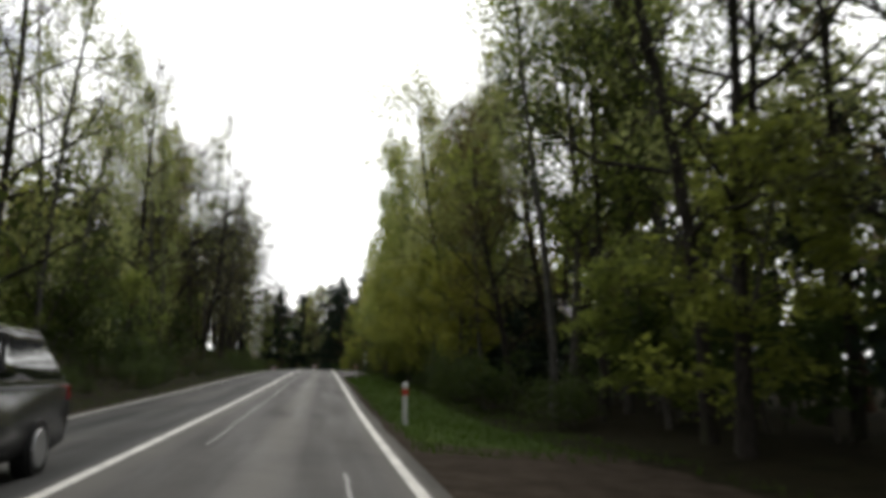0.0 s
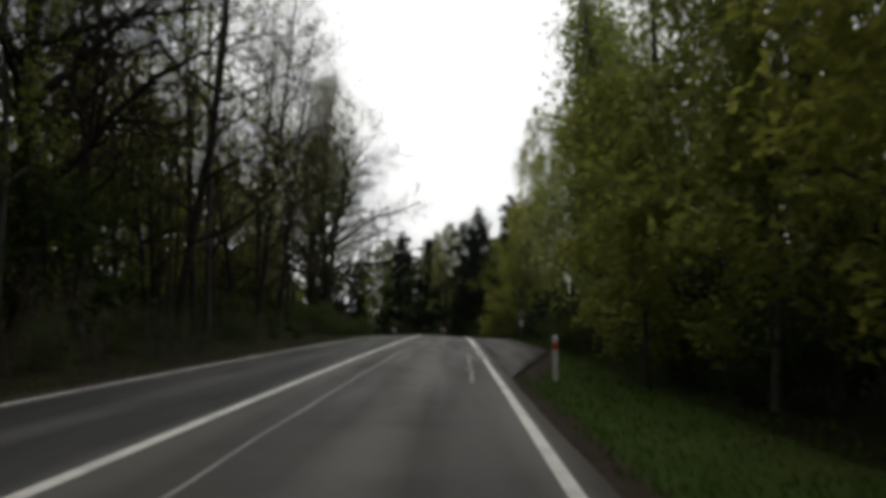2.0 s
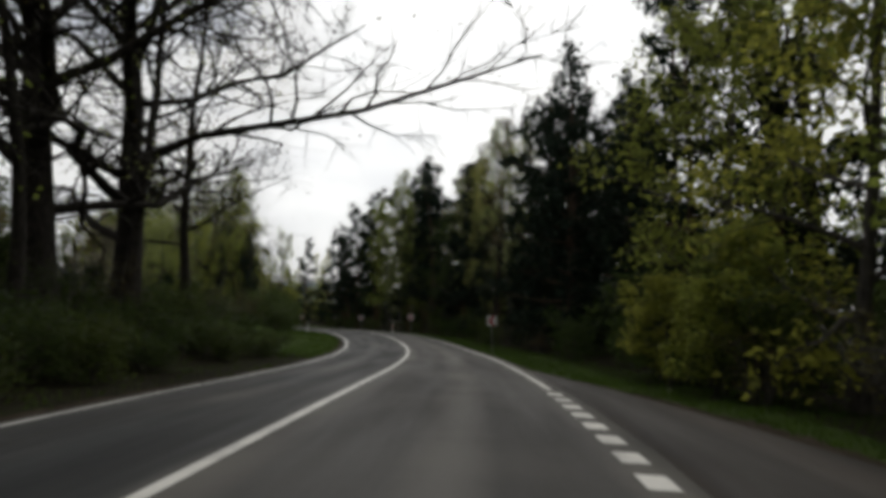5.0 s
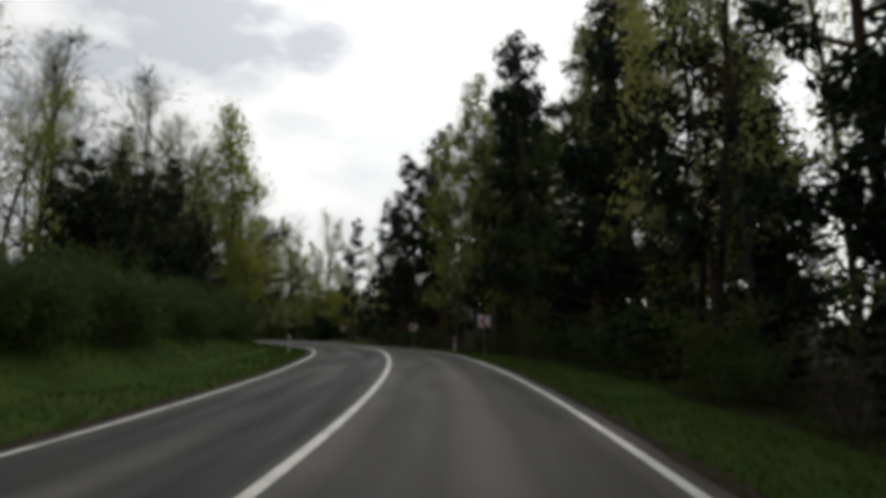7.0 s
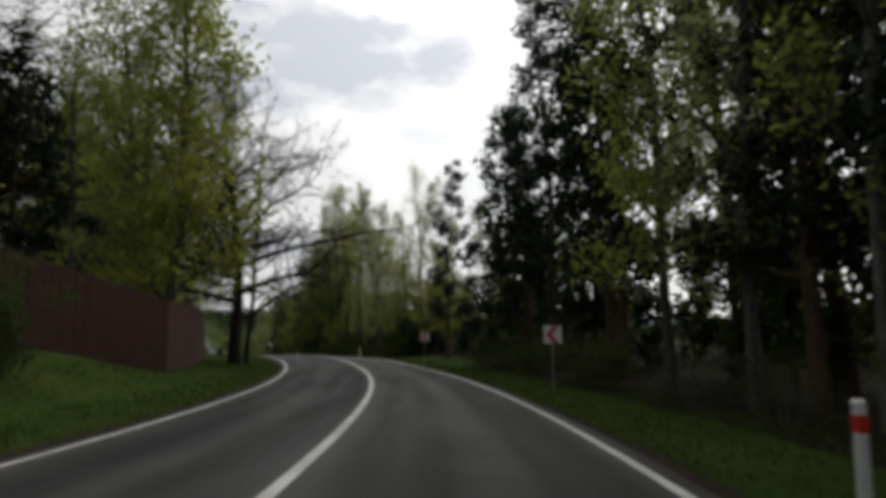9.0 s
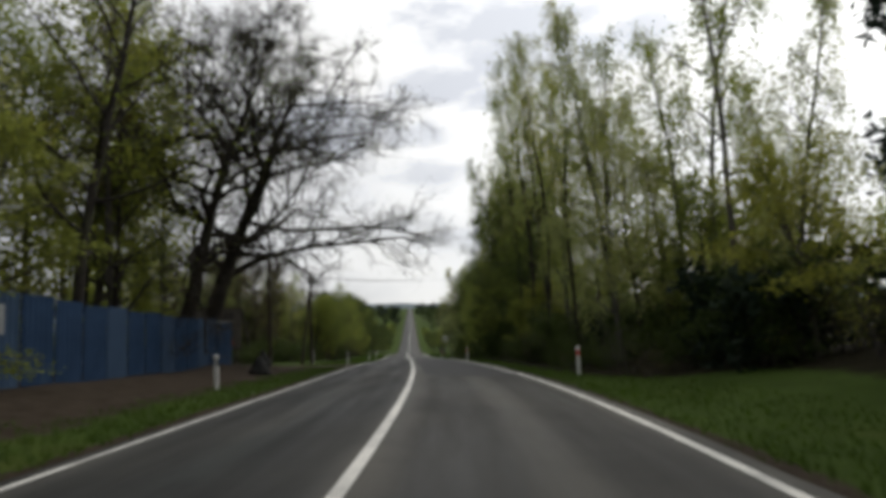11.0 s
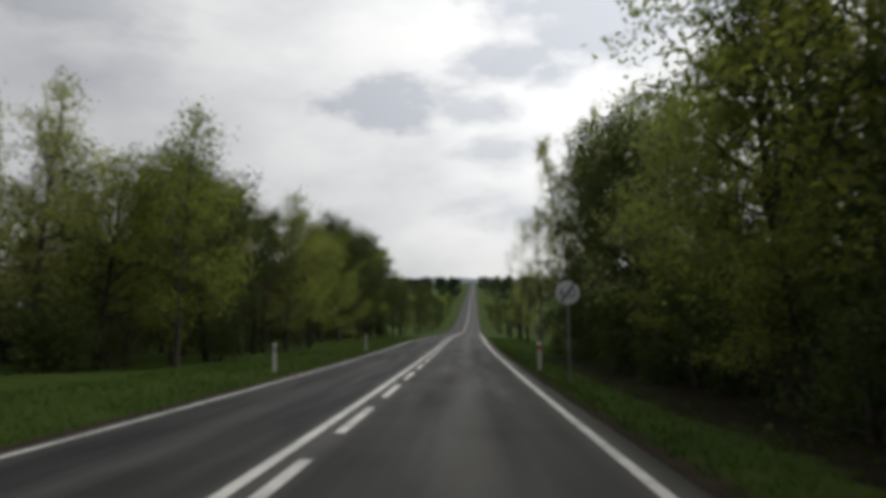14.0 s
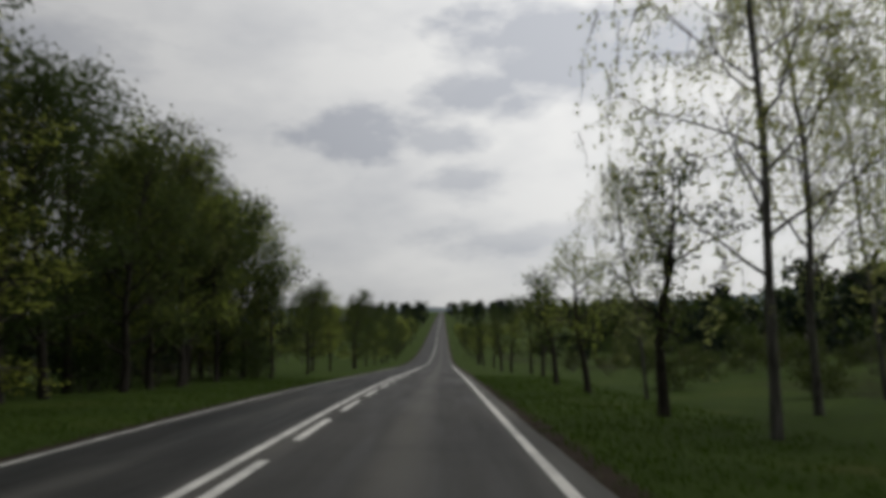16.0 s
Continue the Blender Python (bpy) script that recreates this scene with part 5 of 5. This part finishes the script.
def letters(text, size, depth, mat, parent, m, name="letter"):
    """Raised letters as meshes of their own."""
    x = 0.0
    made = []
    for ch in text:
        cu = bpy.data.curves.new("letter", "FONT")
        cu.body, cu.size, cu.extrude = ch, size, depth
        tmp = bpy.data.objects.new("letter", cu)
        scene.collection.objects.link(tmp)
        bpy.context.view_layer.update()
        me = bpy.data.meshes.new_from_object(tmp.evaluated_get(bpy.context.evaluated_depsgraph_get()))
        w = tmp.dimensions.x
        bpy.data.objects.remove(tmp)
        me.materials.clear()
        me.materials.append(mat)
        me.transform(m @ Matrix.Translation((x, 0, 0)))
        x += w + size * 0.10
        made.append(part_mesh(name, me, parent))
    return x


def disc(bm, r, y0, y1, z, n=40):
    cyl(bm, (0, y0, z), (0, y1, z), r, n=n)
    return bm


def end_limit_sign(s, a):
    root = empty("end_of_limit_sign", stand(s, a, -4), "round white end-of-60-limit sign with a diagonal bar", "road sign")
    up = 2.50
    part("pole", cyl(bmesh.new(), (0, 0.035, -0.1), (0, 0.035, up + 0.3), 0.032, n=10), M_STEEL, root)
    part("disc", disc(bmesh.new(), 0.325, -0.012, 0.012, up), M_SIGNWHITE, root, "white round disc")
    part("back_plate", disc(bmesh.new(), 0.315, 0.013, 0.018, up), M_SIGNGREY, root)
    bm = bmesh.new()
    box(bm, 0, -0.0145, up, 0.07, 0.004, 0.61, m=Matrix.Translation((0, 0, up)) @ Matrix.Rotation(radians(35), 4, "Y") @ Matrix.Translation((0, 0, -up)))
    part("bar", bm, M_INK, root, "dark diagonal bar")
    m = Matrix.Translation((-0.25, -0.0145, up - 0.13)) @ Matrix.Rotation(radians(90), 4, "X")
    letters("6", 0.38, 0.001, M_INK, root, m, "digit")
    letters("0", 0.38, 0.001, M_INK, root, m @ Matrix.Translation((0.27, 0, 0)), "digit")
    return root


end_limit_sign(302.2, 4.68)


def bay_sign(s, a):
    root = empty("bus_bay_sign", stand(s, a, 8), "round road sign with a pale plate below on a steel pole", "road sign")
    part("pole", cyl(bmesh.new(), (0, 0.035, -0.1), (0, 0.035, 2.5), 0.03, n=10), M_STEEL, root)
    part("disc", disc(bmesh.new(), 0.30, -0.012, 0.012, 2.25), M_SIGNGREY, root, "grey round disc")
    part("plate", boxed(0, 0, 1.47, 0.36, 0.014, 0.52, 0.005), M_SIGNWHITE, root, "pale plate")
    return root


bay_sign(92.3, 8.22)

# ---------------------------------------------------------------- blue fence, shed wall, blocks
def blue_fence():
    s0, a0, s1, a1 = 220.5, -9.3, 256.6, -10.6
    p0, p1 = on_ground(s0, a0), on_ground(s1, a1)
    d = p1 - p0
    d.z = 0
    n = 19
    w = d.length / n
    yaw = math.degrees(math.atan2(d.y, d.x))
    root = empty("fence", pose(p0.x, p0.y, p0.z, 0, 0, yaw), "tall weathered blue corrugated metal fence", "fence")
    r = random.Random(8)

    def sheet(width, seed):
        V, F = [], []
        k = 25
        for i in range(k + 1):
            x = width * i / k
            y = 0.022 if i % 4 in (1, 2) else -0.022
            for z in (0.0, 1.25, 2.5):
                V.append((x, y + 0.004 * noise.noise(Vector((x * 2, z, seed))), z))
        for i in range(k):
            for j in range(2):
                q = i * 3 + j
                F.append((q, q + 3, q + 4, q + 1))
        return V, F
    for i in range(n):
        z = on_ground(s0 + (s1 - s0) * (i + 0.5) / n, a0 + (a1 - a0) * (i + 0.5) / n).z - p0.z
        V, F = sheet(w - 0.03, i)
        me = from_lists("panel", V, F, [M_BLUE_PALE if i in (5, 9, 12, 15) else M_BLUE])
        ob = part_mesh("panel", me, root, "faded paler sheet" if i in (5, 9, 12, 15) else "")
        ob.location = (i * w + 0.015, r.uniform(-0.02, 0.02), z - 0.1 + r.uniform(-0.04, 0.04))
        sol = ob.modifiers.new("thickness", "SOLIDIFY")
        sol.thickness = 0.006
    for i in range(n + 1):
        z = on_ground(s0 + (s1 - s0) * min(1, i / n), a0 + (a1 - a0) * min(1, i / n)).z - p0.z
        part("post", boxed(i * w, 0.07, z + 1.1, 0.06, 0.06, 2.5, 0.006), M_STEEL, root)
    for zz in (0.5, 1.95):
        part("rail", boxed(d.length / 2, 0.045, zz, d.length, 0.04, 0.05), M_STEEL, root)
    part("notice", boxed(5.4 * w, -0.04, 1.75, 0.55, 0.02, 0.75, 0.004), M_SIGNGREY, root, "small pale notice plate")
    return root


blue_fence()


def board_wall():
    """Red-brown boarded wall on the inside of the bend."""
    pts = [(187.5, -10.0), (195.5, -7.3), (203, -7.5), (211, -8.2), (219, -8.5)]
    p0 = on_ground(*pts[0])
    root = empty("board_fence", Matrix.Translation(p0), "tall red-brown wooden board fence", "fence")
    me = bpy.data.meshes.new("board")
    bm = boxed(0, 0, 1.3, 0.19, 0.025, 2.7, 0.004)
    bm.to_mesh(me)
    bm.free()
    me.materials.append(M_BOARDS)
    r = random.Random(4)
    for (sa, aa), (sb, ab) in zip(pts, pts[1:]):
        a, b = on_ground(sa, aa), on_ground(sb, ab)
        d = b - a
        n = int(d.length / 0.205)
        for i in range(n):
            p = a + d * ((i + 0.5) / n) - p0
            ob = part_mesh("board", me, root)
            ob.matrix_basis = pose(p.x, p.y, p.z + r.uniform(-0.05, 0.05), 0, r.uniform(-0.6, 0.6), math.degrees(math.atan2(d.y, d.x)))
        mid = (a + b) / 2 - p0
        for z in (0.6, 2.0):
            rail = part("rail", boxed(0, 0.05, 0, d.length, 0.05, 0.09), M_BOARDS, root)
            rail.matrix_basis = pose(mid.x, mid.y, mid.z + z, 0, 0, math.degrees(math.atan2(d.y, d.x)))
    return root


board_wall()


def heap(s, a, size, seed):
    """A dark rough pyramid-shaped block on the bare soil."""
    r = random.Random(seed)
    bm = bmesh.new()
    bmesh.ops.create_icosphere(bm, subdivisions=3, radius=1.0)
    for v in bm.verts:
        z = max(v.co.z, -0.25)
        k = 1.0 - 0.72 * max(0.0, z)
        v.co = Vector((v.co.x * k * 0.62, v.co.y * k * 0.55, (z + 0.25) * 0.95)) * size
        v.co += Vector((noise.noise(v.co * 3 + Vector((seed, 0, 0))), noise.noise(v.co * 3 + Vector((0, seed, 0))), noise.noise(v.co * 3))) * 0.09 * size
    ob = part("dark_block", bm, M_DARKHEAP, None)
    ob.matrix_basis = stand(s, a, r.uniform(0, 90), 0.06)
    return tagged(ob, "dark rough pyramid-shaped block on bare soil", "block", "dark blocks")


heap(246.3, -6.9, 0.82, 1)
heap(254.0, -8.3, 0.85, 2)

# ---------------------------------------------------------------- overhead line
def pole(s, a, h, twin=False):
    root = empty("utility_pole", stand(s, a), "dark wooden A-shaped utility pole" if twin else "dark wooden utility pole", "utility pole", "utility poles")
    part("mast", cyl(bmesh.new(), (0, 0, -0.2), (0, 0, h), 0.155, 0.10, 12), M_WOODPOLE, root)
    if twin:
        part("strut", cyl(bmesh.new(), (-0.75, -0.9, -0.2), (-0.05, -0.08, h - 1.3), 0.14, 0.10, 12), M_WOODPOLE, root, "leaning wooden strut")
        part("foot", boxed(0.18, 0, 0.55, 0.14, 0.20, 1.5, 0.02), M_CONCRETE, root, "concrete foot")
    part("crossarm", boxed(0, 0, h - 0.25, 0.9, 0.08, 0.10, 0.01), M_WOODPOLE, root)
    for x in (-0.36, 0.0, 0.36):
        part("insulator", cyl(bmesh.new(), (x, 0, h - 0.2), (x, 0, h + 0.02), 0.035, 0.025, 8), M_SIGNWHITE, root)
    return root


pole(268, -10.5, 8.45)
pole(277, -8.6, 7.7, True)


def wire(p, q, sag, label):
    cu = bpy.data.curves.new("overhead_wire", "CURVE")
    cu.dimensions, cu.bevel_depth, cu.bevel_resolution = "3D", 0.012, 1
    sp = cu.splines.new("POLY")
    n = 24
    sp.points.add(n)
    for i in range(n + 1):
        t = i / n
        v = p.lerp(q, t)
        sp.points[i].co = (v.x, v.y, v.z - sag * 4 * t * (1 - t), 1)
    tmp = bpy.data.objects.new("overhead_wire", cu)
    scene.collection.objects.link(tmp)
    bpy.context.view_layer.update()
    me = bpy.data.meshes.new_from_object(tmp.evaluated_get(bpy.context.evaluated_depsgraph_get()))
    bpy.data.objects.remove(tmp)
    me.materials.clear()
    me.materials.append(M_WIRE)
    return tagged(new("overhead_wire", me), label, "wire", "overhead wires")


top1, top2 = on_ground(268, -10.5) + Vector((0, 0, 8.45)), on_ground(277, -8.6) + Vector((0, 0, 7.7))
for k in (-0.36, 0.0, 0.36):
    off = Vector((k * 0.7, k * 0.7, 0))
    wire(top2 + off, on_ground(283, 17) + Vector((0, 0, 8.6)) + off, 1.0, "thin dark overhead wire across the road")
    wire(top1 + off, top2 + off, 0.12, "thin dark overhead wire between poles")

# ---------------------------------------------------------------- billboard
def billboard():
    s, a0, a1 = 275.0, -19.9, -14.2
    w = a1 - a0
    root = empty("billboard", stand(s, (a0 + a1) / 2), "grey roadside billboard with dark lettering on posts", "billboard")
    part("panel", boxed(0, 0, 3.1, w, 0.08, 3.4, 0.01), M_BOARD, root)
    for x in (-w / 2 + 0.5, 0.0, w / 2 - 0.5):
        part("post", boxed(x, 0.12, 2.2, 0.14, 0.14, 5.0, 0.01), M_WOODPOLE, root)
    for z in (4.83, 1.37):
        part("frame", boxed(0, -0.01, z, w + 0.06, 0.12, 0.07, 0.01), M_WOODPOLE, root)
    m = Matrix.Translation((-w / 2 + 0.18, -0.05, 2.45)) @ Matrix.Rotation(radians(90), 4, "X") @ Matrix.Diagonal((0.86, 1, 1, 1))
    letters("EVROPA", 1.5, 0.004, M_LETTER, root, m)
    for i in range(5):
        part("letter_bar", boxed(0.2 + 0.46 * i, -0.045, 4.2, 0.34, 0.01, 0.5), M_LETTER, root, "unreadable dark character")
    part("strip", boxed(-w / 4, -0.045, 1.95, w * 0.38, 0.01, 0.42), M_RUST, root, "faded red strip")
    part("strip", boxed(w / 4, -0.045, 1.95, w * 0.3, 0.01, 0.42), M_RUST, root, "faded red strip")
    return root


billboard()

# ---------------------------------------------------------------- oncoming car
def estate_car(s, lat):
    root = empty("car", stand(s, lat, 180, 0.0), "dark grey estate car on the opposite lane", "car")
    root.matrix_basis = pose(*place(s, lat, road_z(s, lat)), 0, 0, math.degrees(centre(s)[3]) + 180)
    root.scale = (1.0, 1.0, 1.07)
    # side outline of body: (along, up); nose towards +y
    L = 2.3
    low = [(-L, 0.42), (-L - 0.04, 0.62), (-L + 0.02, 0.92), (-1.5, 0.97), (0.0, 0.95), (1.0, 0.93), (1.6, 0.86), (2.1, 0.72), (L, 0.55), (L - 0.03, 0.30), (1.8, 0.22), (-1.9, 0.24), (-L + 0.02, 0.30)]

    def shell(outline, wfun, name, mat, label=""):
        bm = bmesh.new()
        rows = []
        for u in (-1.0, -0.93, -0.6, 0.0, 0.6, 0.93, 1.0):
            shrink = 0.055 * max(0.0, (abs(u) - 0.9) / 0.1)
            cy = sum(p[0] for p in outline) / len(outline)
            cz = sum(p[1] for p in outline) / len(outline)
            rows.append([bm.verts.new((u * wfun(z), cy + (y - cy) * (1 - shrink * 0.5), cz + (z - cz) * (1 - shrink))) for y, z in outline])
        n = len(outline)
        for a, b in zip(rows, rows[1:]):
            for i in range(n):
                bm.faces.new((a[i], a[(i + 1) % n], b[(i + 1) % n], b[i]))
        bm.faces.new(rows[0][::-1])
        bm.faces.new(rows[-1])
        bmesh.ops.recalc_face_normals(bm, faces=bm.faces)
        ob = part(name, bm, mat, root, label)
        ob.data.polygons.foreach_set("use_smooth", [True] * len(ob.data.polygons))
        return ob
    shell(low, lambda z: 0.90 - 0.10 * abs(z - 0.65), "body", M_CARPAINT)
    glass = [(-2.16, 0.96), (-1.95, 1.28), (-1.72, 1.40), (-0.2, 1.44), (0.25, 1.38), (1.05, 0.95)]
    shell(glass, lambda z: 0.86 - 0.36 * (z - 0.95), "glasshouse", M_GLASS, "dark windows mirroring the sky")
    roof = [(-1.98, 1.37), (-1.72, 1.445), (-0.9, 1.48), (-0.1, 1.465), (0.2, 1.415), (-0.2, 1.40), (-1.6, 1.37)]
    shell(roof, lambda z: 0.71, "roof", M_CARPAINT)
    for side in (-1, 1):
        part("window_trim", boxed(side * 0.885, -0.55, 0.965, 0.02, 3.0, 0.05, 0.005), M_CHROME, root, "bright strip under the windows")
        part("roof_rail", cyl(bmesh.new(), (side * 0.66, -1.7, 1.49), (side * 0.66, 0.0, 1.50), 0.018, n=8), M_CHROME, root)
        part("pillar", boxed(side * 0.80, -0.45, 1.19, 0.03, 0.09, 0.46, m=Matrix.Translation((0, 0, 0))), M_BLACK, root)
        part("tail_lamp", boxed(side * 0.78, -2.27, 0.84, 0.20, 0.12, 0.17, 0.02), M_LAMP, root, "red tail lamp")
        part("headlight", boxed(side * 0.68, 2.13, 0.66, 0.30, 0.22, 0.12, 0.03), M_GLASS, root)
        part("mirror", boxed(side * 0.99, 0.72, 1.0, 0.16, 0.10, 0.12, 0.03), M_CARPAINT, root)
        for y in (-1.38, 1.38):
            w = empty("wheel", pose(side * 0.80, y, 0.31), "", "")
            w.parent = root
            bm = bmesh.new()
            cyl(bm, (-0.10, 0, 0), (0.10, 0, 0), 0.31, n=28)
            es = [e for e in bm.edges if abs(abs(e.verts[0].co.x) - 0.10) < 1e-4 and abs(e.verts[0].co.x - e.verts[1].co.x) < 1e-4]
            bmesh.ops.bevel(bm, geom=es, offset=0.03, segments=2, affect="EDGES")
            part("tyre", bm, M_TYRE, w)
            bm = bmesh.new()
            cyl(bm, (side * 0.07, 0, 0), (side * 0.112, 0, 0), 0.205, 0.19, n=24)
            part("rim", bm, M_RIM, w)
    part("bumper", boxed(0, -2.30, 0.52, 1.66, 0.16, 0.28, 0.05), M_CARPAINT, root, "rear bumper")
    part("number_plate", boxed(0, 2.315, 0.48, 0.52, 0.02, 0.11, 0.004), M_SIGNWHITE, root, "plain pale plate")
    return root


estate_car(1.75, -1.45)

# ---------------------------------------------------------------- hills at the horizon, haze painted into their colour
def ridge(dist, half, s_at, base, high, seed, label):
    cx, cy, cz, t = centre(330)
    fx, fy = -math.sin(t), math.cos(t)
    V, F = [], []
    n = 60
    for i in range(n + 1):
        u = -half + 2 * half * i / n
        h = high * (0.65 + 0.35 * noise.noise(Vector((u * 0.0012, seed, 0)))) + high * 0.10 * noise.noise(Vector((u * 0.02, seed, 3)))
        x, y = cx + fx * dist + math.cos(t) * u, cy + fy * dist + math.sin(t) * u
        V += [(x, y, base), (x + fx * 20, y + fy * 20, base + h), (x + fx * 300, y + fy * 300, base + h * 0.6)]
    for i in range(n):
        q = 3 * i
        F += [(q, q + 3, q + 4, q + 1), (q + 1, q + 4, q + 5, q + 2)]
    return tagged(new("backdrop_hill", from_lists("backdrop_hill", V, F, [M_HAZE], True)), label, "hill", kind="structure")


ridge(2300, 2600, 0, -30, 185, 2.0, "wooded hills on the horizon with blue-grey haze painted into their colour")
